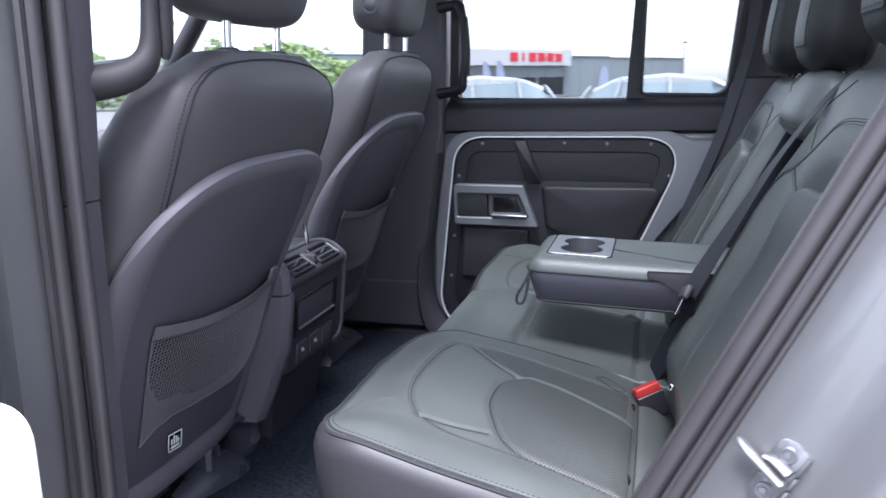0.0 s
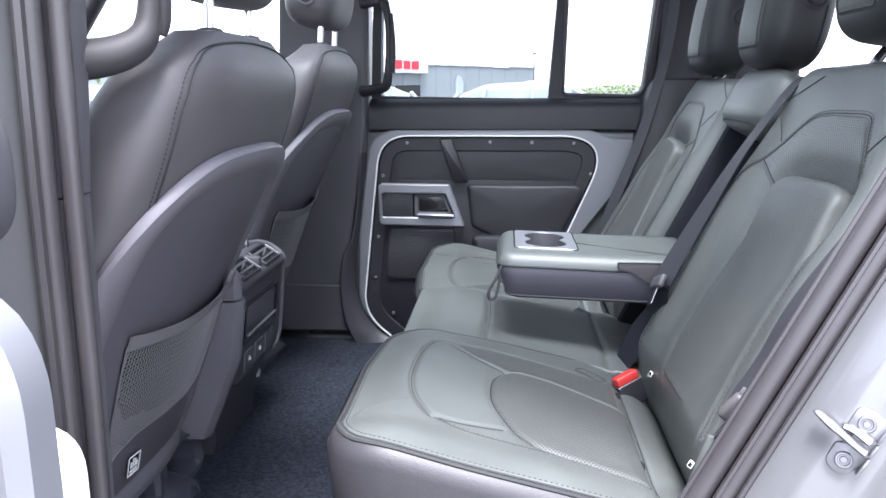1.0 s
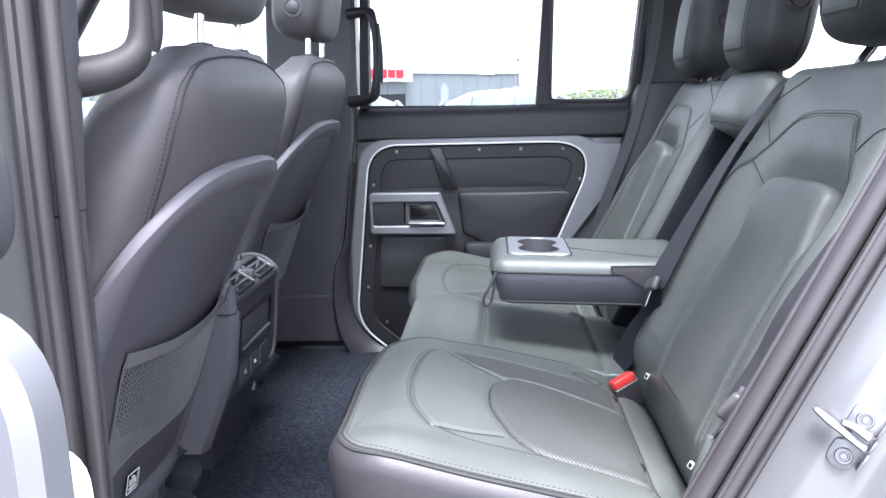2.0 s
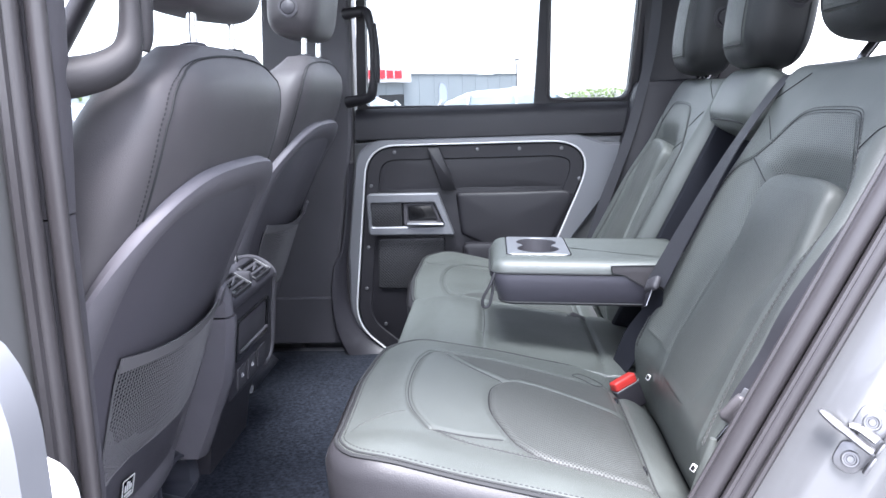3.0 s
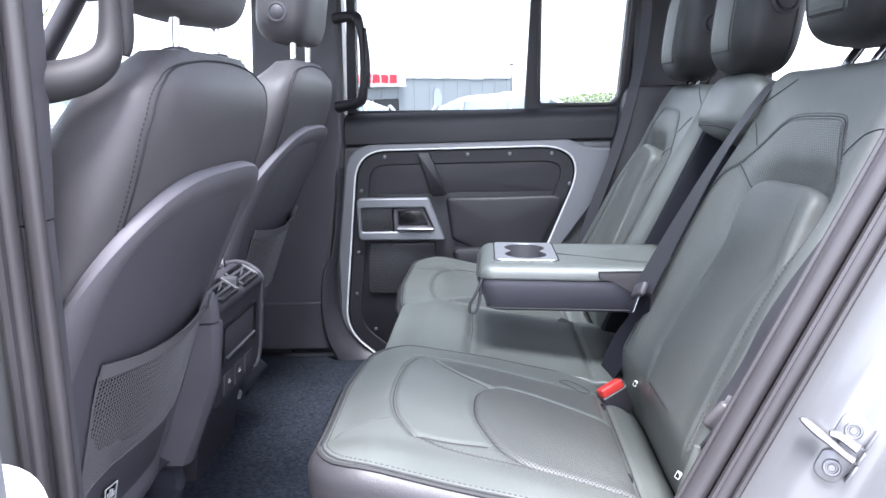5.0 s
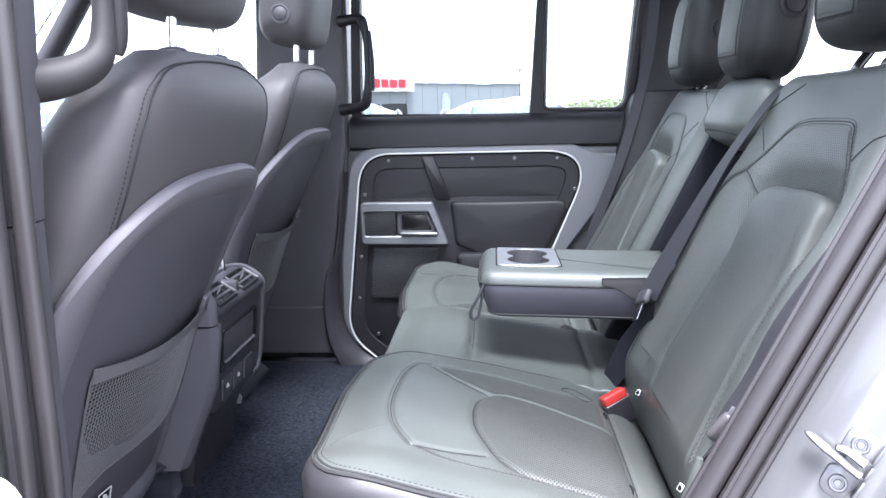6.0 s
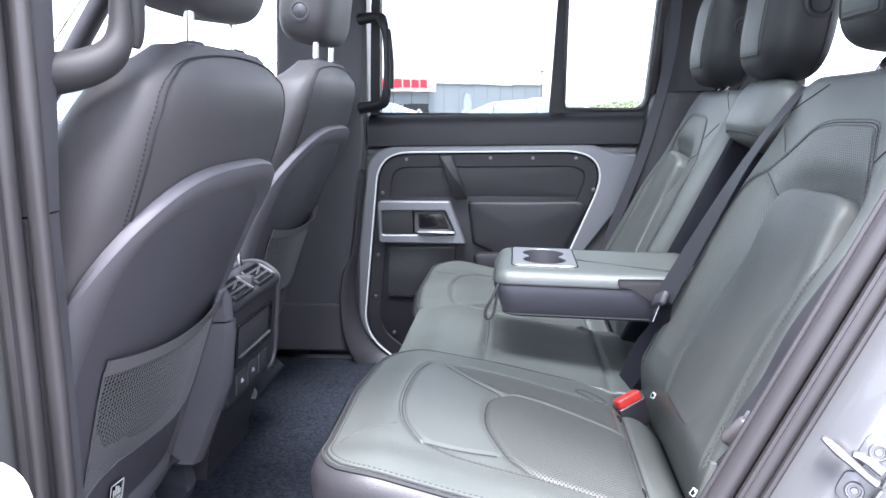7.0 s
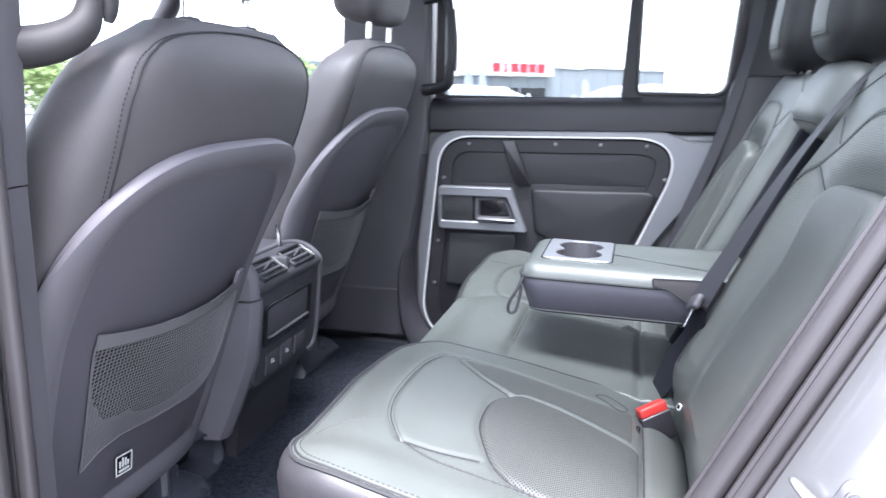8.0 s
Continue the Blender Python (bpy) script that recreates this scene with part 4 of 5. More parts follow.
piece("metal_lip", tube([(u, 1.4935, v) for u, v in inset(resample(inner, 160), -0.002)], 0.003, 6, closed=True), BOSS, door, "pale bare metal edge")
card = piece("trim_card", plate(resample(inset(inner, 0.002), 140), lambda u, v, h: (u, 1.515 - h, v), 0.012, 0.004), DARKPL, door, "dark plastic trim card")
piece("card_edge", ring_plate(inset(inner, 0.003), inset(inner, 0.045), lambda u, v, h: (u, 1.504 - h, v), 0.006, 0.003, 160), DARKPL, card)
up = Pad(rpoly([(-0.04, 1.333, 0.02), (0.56, 1.333, 0.03), (0.545, 1.425, 0.03), (-0.035, 1.428, 0.02)]), (0.25, 1.38), lambda u, v, h: (u, 1.503 - h, v), 0.006, 0.003, None, n=90)
piece("upper_panel", up.mesh([(0, -0.004)], 14), DARKPL, card, "soft dark padded panel")
lo = Pad(rpoly([(0.185, 1.322, 0.01), (0.56, 1.322, 0.03), (0.46, 1.12, 0.05), (0.40, 1.07, 0.03), (0.26, 1.16, 0.03), (0.20, 1.19, 0.01)]), (0.34, 1.23), lambda u, v, h: (u, 1.503 - h, v), 0.012, 0.008, None, n=90, lift=0.012)
piece("lower_panel", lo.mesh([(0, -0.006)], 14), DARKPL, card, "soft dark padded panel")
piece("armrest_ledge", plate(rpoly([(0.20, 1.165, 0.02), (0.45, 1.165, 0.03), (0.38, 1.06, 0.03), (0.22, 1.08, 0.02)]), lambda u, v, h: (u, 1.503 - h, v), 0.035, 0.012), DARKPL, card)
piece("pull_strap", plate(rpoly([(0.102, 1.463, 0.004), (0.14, 1.463, 0.004), (0.19, 1.33, 0.004), (0.146, 1.33, 0.004)]), lambda u, v, h: (u, 1.488 - h - 0.02 * math.sin(max(0, min(1, (1.463 - v) / 0.133)) * math.pi), v), 0.009, 0.003), DARKPL, door, "black pull strap")
sur_o = rpoly([(-0.09, 1.326, 0.014), (0.133, 1.324, 0.006), (0.180, 1.192, 0.004), (-0.088, 1.196, 0.014)])
sur_i = rpoly([(-0.078, 1.296, 0.008), (0.119, 1.295, 0.006), (0.150, 1.221, 0.006), (-0.078, 1.222, 0.008)])
hs = piece("handle_surround", ring_plate(sur_o, sur_i, lambda u, v, h: (u, 1.499 - h, v), 0.03, 0.004, 140), TRIM, door, "satin silver handle surround")
piece("surround_mesh", plate(rpoly([(-0.078, 1.296, 0.004), (0.018, 1.296, 0.004), (0.018, 1.222, 0.004), (-0.078, 1.222, 0.004)]), lambda u, v, h: (u, 1.499 - h, v), 0.022, 0.002), MESH, hs)
piece("handle_pocket", plate(rpoly([(0.02, 1.296, 0.004), (0.12, 1.296, 0.004), (0.15, 1.222, 0.004), (0.02, 1.222, 0.004)]), lambda u, v, h: (u, 1.499 - h, v), 0.004, 0.001), GLOSS, hs)
piece("pocket_rim", ring_plate(rpoly([(0.022, 1.294, 0.006), (0.116, 1.294, 0.006), (0.146, 1.224, 0.006), (0.022, 1.224, 0.006)]), rpoly([(0.036, 1.284, 0.006), (0.108, 1.284, 0.006), (0.130, 1.236, 0.006), (0.036, 1.236, 0.006)]), lambda u, v, h: (u, 1.498 - h, v), 0.02, 0.003, 80), PLASTIC, hs)
piece("door_handle", tube([(0.035, 1.468, 1.230), (0.09, 1.462, 1.230), (0.146, 1.466, 1.228)], [0.007, 0.009, 0.008], 10, 20, flat=0.7), TRIM, door, "chrome door release lever")
piece("speaker_grille", plate(rpoly([(-0.062, 1.182, 0.012), (0.15, 1.182, 0.014), (0.135, 1.06, 0.03), (0.10, 1.018, 0.02), (-0.068, 1.02, 0.012)]), lambda u, v, h: (u, 1.503 - h, v), 0.01, 0.003), MESH, door, "dark perforated speaker grille")
for u, v in ((0.0, 1.45), (0.256, 1.452), (0.384, 1.451), (0.512, 1.449), (-0.077, 1.348), (0.565, 1.355), (-0.096, 1.153), (-0.108, 1.019), (-0.052, 0.901)):
    piece("screw", lathe([(0.0058, 0.0), (0.0058, 0.0025), (0.0045, 0.0035), (0.0026, 0.0035), (0.002, 0.0018), (0.0, 0.0018)], lambda a, b, h, u=u, v=v: (u + a, 1.498 - h, v + b), 14), STEEL, door, "bright steel screw")
sill = [(1.512, 1.484), (1.496, 1.492), (1.496, 1.54), (1.508, 1.568), (1.535, 1.583), (1.60, 1.585), (1.66, 1.57), (1.66, 1.484)]
piece("window_ledge", rings([[(x, y, z) for y, z in sill] for x in np.linspace(-0.118, 0.755, 12)]), DARKPL, door, "black soft window ledge")
win = thing("rear_door_window", "clear side window in a black frame", "car window")
fo = rpoly([(-0.118, 1.575, 0.004), (0.772, 1.575, 0.03), (0.79, 1.99, 0.03), (-0.095, 1.99, 0.03)])
g1 = rpoly([(-0.088, 1.592, 0.008), (0.433, 1.582, 0.006), (0.457, 1.96, 0.02), (-0.07, 1.96, 0.02)])
g2 = rpoly([(0.481, 1.600, 0.008), (0.716, 1.594, 0.04), (0.745, 1.96, 0.03), (0.487, 1.96, 0.02)])
ws = lambda u, v, h: (u, 1.575 - h - 0.10 * max(0, v - 1.6), v)
def windowed(outer, holes, place, thick):
    """A panel with openings through it."""
    bm = bmesh.new()
    loops = []
    for o in (outer, *holes):
        vs = [bm.verts.new(place(u, v, 0)) for u, v in o]
        loops.append([bm.edges.new((vs[i], vs[(i + 1) % len(vs)])) for i in range(len(vs))])
    bmesh.ops.triangle_fill(bm, edges=bm.edges[:], use_beauty=True)
    d = Vector(place(0, 1.6, thick)) - Vector(place(0, 1.6, 0))
    ext = bmesh.ops.extrude_face_region(bm, geom=bm.faces[:])
    bmesh.ops.translate(bm, vec=d, verts=[g for g in ext["geom"] if isinstance(g, bmesh.types.BMVert)])
    bmesh.ops.recalc_face_normals(bm, faces=bm.faces[:])
    bm.verts.index_update()
    geo = [v.co.copy() for v in bm.verts], [tuple(v.index for v in f.verts) for f in bm.faces]
    bm.free()
    return geo
piece("window_frame", windowed(fo, (g1, g2), lambda u, v, h: ws(u, v, h - 0.02), 0.045), DARKPL, win, "black window frame with divider")
piece("window_rubber", tube([ws(u, v, 0.026) for u, v in resample(inset(g2, -0.006), 80)], 0.005, 6, closed=True), RUBBER, win)
for o in (g1, g2):
    gl = piece("pane", plate(resample(inset(o, -0.008), 60), lambda u, v, h: ws(u, v, h), 0.004, 0.001), PRIVACY, win, "lightly tinted glass pane", smooth=False)
    gl.visible_shadow = False
for yy in (-0.075, 1.60):
    gl = piece("side_glass", plate(np.array([(-1.24, 1.57), (-0.40, 1.57), (-0.37, 1.96), (-0.97, 1.96)]), lambda u, v, h, yy=yy: (u, yy - h, v), 0.004, 0.001), GLASS, body, "clear glass pane", smooth=False)
    gl.visible_shadow = False
gl = piece("windscreen", rings([[(-1.45 + 0.53 * k + dx, y, 1.38 + 0.63 * k) for dx, y in ((0, 0.05), (0, 1.47), (0.006, 1.47), (0.006, 0.05))] for k in np.linspace(0, 1, 6)]), GLASS, body, "clear laminated windscreen glass", smooth=False)
gl.visible_shadow = False


# ---- grab handles on the middle pillars ----
def grab(points, radii, label, flap, mat):
    g = thing("grab_handle", label, "grab handle", "grab handles")
    piece("bar", tube(points, radii, 14, 60, flat=0.85), mat, g)
    piece("cover_strip", tube(flap, [0.006] + [0.0115] * (len(flap) - 1), 10, 20, flat=0.7), mat, g)
    return g


grab([(-0.13, 1.50, 1.865), (-0.07, 1.475, 1.868), (-0.054, 1.458, 1.850), (-0.045, 1.453, 1.80), (-0.045, 1.452, 1.70), (-0.05, 1.455, 1.645), (-0.066, 1.468, 1.618), (-0.135, 1.50, 1.606)],
     [0.02, 0.017, 0.0145, 0.011, 0.011, 0.0145, 0.017, 0.021], "black plastic grab handle on the far middle pillar", [(-0.034, 1.445, 1.83), (-0.031, 1.445, 1.74), (-0.034, 1.445, 1.66)], DARKPL)
grab([(-0.190, -0.035, 1.642), (-0.150, -0.012, 1.645), (-0.122, 0.003, 1.653), (-0.104, 0.013, 1.667), (-0.097, 0.019, 1.690), (-0.095, 0.022, 1.73), (-0.093, 0.024, 1.78), (-0.090, 0.027, 1.86), (-0.100, 0.01, 1.92), (-0.166, -0.03, 1.93)],
     [0.0285, 0.0265, 0.0240, 0.0210, 0.0160, 0.013, 0.0125, 0.0125, 0.016, 0.022], "dark plastic grab handle on the near middle pillar", [(-0.090, 0.038, 1.673), (-0.088, 0.042, 1.70), (-0.085, 0.044, 1.80), (-0.084, 0.044, 1.88)], HANDLE)


# ---- rear end of the centre console ----
con = thing("centre_console", "dark centre console end with air vents and ports", "console")
CY0, CY1 = 0.585, 0.885


def face(u, v, h):
    """u across from the console's middle line, v up, h rearwards."""
    return (-0.243 + 0.10 * (v - 1.0) + h, u, v)


bo = resample(rpoly([(CY0, 1.005, 0.02), (CY1, 1.005, 0.035), (CY1, 1.222, 0.02), (CY0, 1.222, 0.02)], 10), 90)
piece("console_body", rings([[face(u, v, h) for u, v in inset(bo, d)] for d, h in ((0.0, -0.55), (0.0, -0.012), (0.004, -0.003), (0.012, 0.0))]), FACE, con)
# hood with two vents in its sloping rear face
hood = [(-0.222, 1.205), (-0.214, 1.214), (-0.214, 1.224), (-0.220, 1.233), (-0.262, 1.258), (-0.275, 1.263), (-0.35, 1.263), (-0.60, 1.25), (-0.60, 1.20)]
hc = np.array([-0.33, 1.225])
hr_rows = []
for yy, k in ((CY0, 0.80), (CY0 + 0.003, 0.92), (CY0 + 0.012, 1.0), (CY1 - 0.03, 1.0), (CY1 - 0.012, 0.985), (CY1 - 0.003, 0.93), (CY1, 0.84)):
    hr_rows.append([(hc[0] + (px - hc[0]) * (0.5 + 0.5 * k), yy, hc[1] + (pz - hc[1]) * k) for px, pz in hood])
piece("vent_hood", rings(hr_rows), FACE, con, "sloping hood over the air vents")
SL = Vector((-0.042, 0, 0.026)).normalized()
SN = Vector((0.026, 0, 0.042)).normalized()


def vface(u, v, h):
    """On the hood's sloping face: u across, v up the slope."""
    return Vector((-0.220, u, 1.233)) + SL * v + SN * h


for a, b in ((0.602, 0.708), (0.742, 0.848)):
    vent = piece("air_vent", ring_plate(rpoly([(a, -0.004, 0.005), (b, -0.004, 0.005), (b, 0.049, 0.010), (a, 0.049, 0.010)]), rpoly([(a + 0.007, 0.003, 0.004), (b - 0.007, 0.003, 0.004), (b - 0.007, 0.043, 0.006), (a + 0.007, 0.043, 0.006)]), lambda u, v, h: vface(u, v, h - 0.001), 0.007, 0.002, 70), DARKPL, con, "black air vent with slats")
    piece("vent_well", plate(rpoly([(a + 0.006, 0.002, 0.003), (b - 0.006, 0.002, 0.003), (b - 0.006, 0.044, 0.003), (a + 0.006, 0.044, 0.003)]), lambda u, v, h: vface(u, v, h), 0.0012, 0.0003), GLOSS, vent)
    piece("vent_trim", tube([vface(u, v, 0.0065) for u, v in ((a + 0.004, -0.001), (b - 0.004, -0.001), (b - 0.003, 0.040))], 0.0008, 5), STEEL, vent, "thin satin edge")
    for kk in range(2):
        piece("slat", plate(np.array([(a + 0.007, 0.012 + kk * 0.018), (b - 0.007, 0.012 + kk * 0.018), (b - 0.007, 0.018 + kk * 0.018), (a + 0.007, 0.018 + kk * 0.018)]), lambda u, v, h: vface(u, v, h + 0.001), 0.0035, 0.001), PLASTIC, vent)
    piece("vent_tab", tube([vface((a + b) / 2 - 0.02, 0.020, 0.006), vface((a + b) / 2, 0.024, 0.009), vface((a + b) / 2 + 0.022, 0.032, 0.008)], [0.0022, 0.003, 0.002], 6, 10), PLASTIC, vent, "small grey adjuster tab")
piece("vent_bridge", block((-0.262, 0.714, 1.228), (-0.222, 0.736, 1.258), 0.006), PLASTIC, con)
rim = [face(CY1 - 0.05, 1.012, -0.002), face(CY1 - 0.022, 1.016, -0.001), face(CY1 - 0.008, 1.035, 0.0), face(CY1 - 0.003, 1.07, 0.001), face(CY1 - 0.003, 1.19, 0.001), (-0.222, CY1 - 0.004, 1.226), (-0.255, CY1 - 0.012, 1.255), (-0.282, CY1 - 0.05, 1.264), (-0.285, 0.74, 1.265), (-0.285, CY0 + 0.03, 1.264)]
piece("face_rim", tube(rim, 0.0065, 10, 90), PLASTIC, con, "rounded grey rim")
piece("tray_frame", ring_plate(rpoly([(0.612, 1.09, 0.008), (0.832, 1.09, 0.008), (0.838, 1.178, 0.012), (0.612, 1.178, 0.012)]), rpoly([(0.624, 1.104, 0.006), (0.82, 1.104, 0.006), (0.824, 1.17, 0.008), (0.624, 1.17, 0.008)]), lambda u, v, h: face(u, v, h - 0.001), 0.006, 0.002, 80), GLOSS, con, "gloss black tray surround")
piece("tray_well", plate(rpoly([(0.625, 1.105, 0.005), (0.819, 1.105, 0.005), (0.823, 1.169, 0.005), (0.625, 1.169, 0.005)]), face, 0.0015, 0.0005), PLASTIC, con)
piece("tray_lip", tube([face(u, 1.108, 0.006) for u in (0.63, 0.73, 0.818)], 0.003, 6), SHELL, con)
for u in (0.655, 0.722, 0.79):
    pt = piece("port_cover", plate(rpoly([(u - 0.027, 1.024, 0.004), (u + 0.027, 1.024, 0.004), (u + 0.027, 1.07, 0.004), (u - 0.027, 1.07, 0.004)]), lambda a, v, h: face(a, v, h), 0.004, 0.0015), PLASTIC, con, "small black port cover")
    if u < 0.78:
        piece("port_mark", ring_plate(rpoly([(u - 0.007, 1.046, 0.002), (u + 0.002, 1.046, 0.002), (u + 0.002, 1.055, 0.002), (u - 0.007, 1.055, 0.002)]), rpoly([(u - 0.0055, 1.0475, 0.001), (u + 0.0005, 1.0475, 0.001), (u + 0.0005, 1.0535, 0.001), (u - 0.0055, 1.0535, 0.001)]), lambda a, v, h: face(a, v, h + 0.004), 0.0006, 0.0002, 40), WHITE, pt)
        piece("port_mark", plate(np.array([(u + 0.004, 1.045), (u + 0.007, 1.045), (u + 0.007, 1.049), (u + 0.004, 1.049)]), lambda a, v, h: face(a, v, h + 0.004), 0.0006, 0.0002), WHITE, pt)
piece("side_wing", rings([[(x + dx, y, z) for dx, y in ((-0.16, 0.535), (0.0, 0.54), (0.010, 0.555), (0.010, 0.575), (0.0, 0.588), (-0.16, 0.59))] for z, x in ((0.915, -0.30), (0.98, -0.272), (1.08, -0.232), (1.18, -0.218), (1.205, -0.217))]), SHELL, con, "rounded grey side wing")
piece("side_wing_cap", rings([[(x + dx, y, z) for dx, y in ((-0.14, 0.54), (0.0, 0.545), (0.006, 0.558), (0.006, 0.572), (0.0, 0.584), (-0.14, 0.59))] for z, x in ((1.208, -0.217), (1.25, -0.218), (1.268, -0.228), (1.275, -0.25))]), SHELL, con)
piece("lid_trim", tube([(-0.281, 0.80, 1.255), (-0.281, 0.80, 1.285), (-0.284, 0.80, 1.312)], [0.007, 0.006, 0.0035], 8, 12), DARKCHROME, con, "polished metal lever")
piece("lower_skirt", rings([[(x, CY0 + d, z), (x, CY1 - d, z), (x - 0.35, CY1 - d, z), (x - 0.35, CY0 + d, z)] for x, z, d in ((-0.31, 0.84, 0.03), (-0.295, 0.93, 0.025), (-0.268, 1.0, 0.02), (-0.256, 1.02, 0.02))]), FACE, con)

# rubber heel duct and rails on the floor
DUCT = material("glossy_duct_plastic", (0.045, 0.047, 0.060), 0.3, bump=0.1, grain=700, vary=0.2)
duct = thing("heater_duct", "black moulded under-seat duct on the carpet", "air duct")
piece("duct", rings([[(x, y, z) for y, z in ((0.16, 0.84), (0.17, 0.885), (0.21, 0.91), (0.40, 0.915), (0.46, 0.92), (0.53, 0.90), (0.555, 0.84))] for x in np.linspace(-0.62, -0.41, 8)] + [[(-0.40, y, min(z, 0.885)) for y, z in ((0.17, 0.842), (0.18, 0.87), (0.22, 0.885), (0.40, 0.89), (0.46, 0.89), (0.52, 0.88), (0.545, 0.842))]]), DUCT, duct)
mouth_o = rpoly([(0.385, 0.842, 0.01), (0.60, 0.842, 0.02), (0.598, 0.91, 0.04), (0.52, 0.942, 0.05), (0.40, 0.93, 0.03)])
mouth_i = rpoly([(0.402, 0.855, 0.01), (0.568, 0.855, 0.02), (0.57, 0.90, 0.03), (0.51, 0.926, 0.04), (0.415, 0.917, 0.02)])
piece("duct_mouth", ring_plate(mouth_o, mouth_i, lambda u, v, h: (-0.40 + h + 0.12 * (0.95 - v), u, v), 0.07, 0.012, 90), DUCT, duct, "rounded air outlet rim")
# near-black plate for the shade inside the outlet
piece("mouth_back", plate(resample(mouth_i, 60), lambda u, v, h: (-0.40 + h, u, v), 0.012, 0.003), HOLLOW_DARK, duct)
piece("mouth_blade", block((-0.375, 0.445, 0.858), (-0.335, 0.450, 0.905), 0.002), DUCT, duct)
piece("mouth_lip", rings([[(-0.36, y0, 0.842), (x1, y0, 0.842), (x1 - 0.012, y0, z1), (-0.36, y0, z1 + 0.012)] for y0, x1, z1 in ((0.31, -0.33, 0.850), (0.36, -0.305, 0.862), (0.43, -0.285, 0.872), (0.47, -0.282, 0.868), (0.50, -0.30, 0.852))]), DUCT, duct, "moulded lower lip")
duct2 = thing("floor_duct", "black moulded duct foot beside the far seat", "air duct")
piece("duct", rings([[(x, y, 0.84 + (z - 0.84) * k) for y, z in ((1.06, 0.84), (1.08, 0.90), (1.12, 0.92), (1.24, 0.915), (1.31, 0.88), (1.33, 0.84))] for x, k in ((-0.6, 1.0), (-0.41, 1.0), (-0.38, 0.8), (-0.36, 0.25))]), DUCT, duct2)
piece("rail_end", block((-0.45, 1.05, 0.92), (-0.33, 1.10, 0.955), 0.006), PLASTIC, duct2)


# ---- belts and buckles ----
belt = thing("middle_seat_belt", "dark grey webbing belt over the seat back edge", "seat belt")
bn = tuple(EN)
piece("webbing", ribbon([on_back(0.536, 0.563, -0.03), on_back(0.533, 0.552, -0.004), on_back(0.526, 0.42, 0.020), on_back(0.518, 0.27, 0.030), on_back(0.504, 0.140, 0.036)], 0.046, [(-0.5, 0.1, 0.85), bn, bn, (-0.85, -0.25, 0.44), (-0.8, -0.5, 0.44)]), WEB, belt)
# lower webbing in the near-black tone, as shaded by the crease
piece("webbing", ribbon([on_back(0.508, 0.135, 0.03), on_back(0.525, 0.08, 0.012), on_back(0.55, 0.02, 0.008), on_back(0.56, -0.08, 0.008)], [0.034, 0.046, 0.058, 0.064], [(-0.8, -0.55, 0.3), (-0.8, -0.55, 0.25), (-0.8, -0.5, 0.3), bn]), HOLLOW_DARK, belt, "webbing falling into the crease, darkened as shade")
tg = Matrix.Translation(on_back(0.503, 0.137, 0.042)) @ Matrix.Rotation(radians(26), 4, "Y") @ Matrix.Rotation(radians(-25), 4, "X")
piece("tongue_grip", moved(rbox((0.012, 0.046, 0.026), 0.005), tg), PLASTIC, belt, "black tongue grip")
piece("tongue_plate", moved(rbox((0.003, 0.022, 0.034), 0.0012), tg @ Matrix.Translation((0.0, 0.0, -0.028))), DARKCHROME, belt, "bright steel belt tongue")
buckle = thing("seat_belt_buckle", "black buckle with red release button on the cushion", "belt buckle")
by, bz_ = Vector((0.83, 0.48, 0.28)).normalized(), Vector((-0.42, 0.0, 0.91))
bx_ = by.cross(bz_).normalized()
bz_ = bx_.cross(by)
bm_ = Matrix(((bx_.x, by.x, bz_.x, 0.524), (bx_.y, by.y, bz_.y, 0.45), (bx_.z, by.z, bz_.z, 1.108), (0, 0, 0, 1)))
piece("housing", moved(rbox((0.022, 0.052, 0.046), 0.004), bm_ @ Matrix.Translation((0, 0, -0.030))), DARKPL, buckle)
piece("release_button", moved(rbox((0.020, 0.047, 0.017), 0.004), bm_), RED, buckle, "bright red release button")
piece("button_edge", moved(rbox((0.0225, 0.050, 0.0025), 0.001), bm_ @ Matrix.Translation((0, 0, -0.0085))), STEEL, buckle)
for k, wd in enumerate((0.022, 0.030)):
    piece("print_bar", moved(rbox((0.001, wd, 0.0022), 0.0003), bm_ @ Matrix.Translation((-0.0112, 0.004, -0.026 - 0.006 * k))), SHELL, buckle)
far_buckle = thing("seat_belt_buckle", "black buckle lying in the far cushion crease", "belt buckle")
piece("housing", moved(rbox((0.085, 0.045, 0.025), 0.006), Matrix.Translation((0.508, 0.868, 1.085)) @ Matrix.Rotation(radians(20), 4, "Y") @ Matrix.Rotation(radians(-20), 4, "Z")), DARKPL, far_buckle)
side_belt = thing("outer_seat_belt", "dark webbing belt hanging beside the near seat", "seat belt")
piece("webbing", ribbon([(0.590, 0.045, 1.22), (0.602, 0.045, 1.245), (0.627, 0.045, 1.29), (0.654, 0.045, 1.35), (0.700, 0.042, 1.425), (0.80, 0.035, 1.58), (0.92, 0.02, 1.8)], 0.046, [(-0.88, -0.38, 0.42)] * 7), WEB, side_belt)
lt = Matrix.Translation((0.588, 0.042, 1.232)) @ Matrix.Rotation(radians(35), 4, "Y") @ Matrix.Rotation(radians(12), 4, "X")
piece("tongue_grip", moved(rbox((0.026, 0.014, 0.040), 0.006), lt), SMOOTH, side_belt, "grey plastic tongue grip")
tongue = Matrix.Translation((0.574, 0.040, 1.194)) @ Matrix.Rotation(radians(36), 4, "Y")
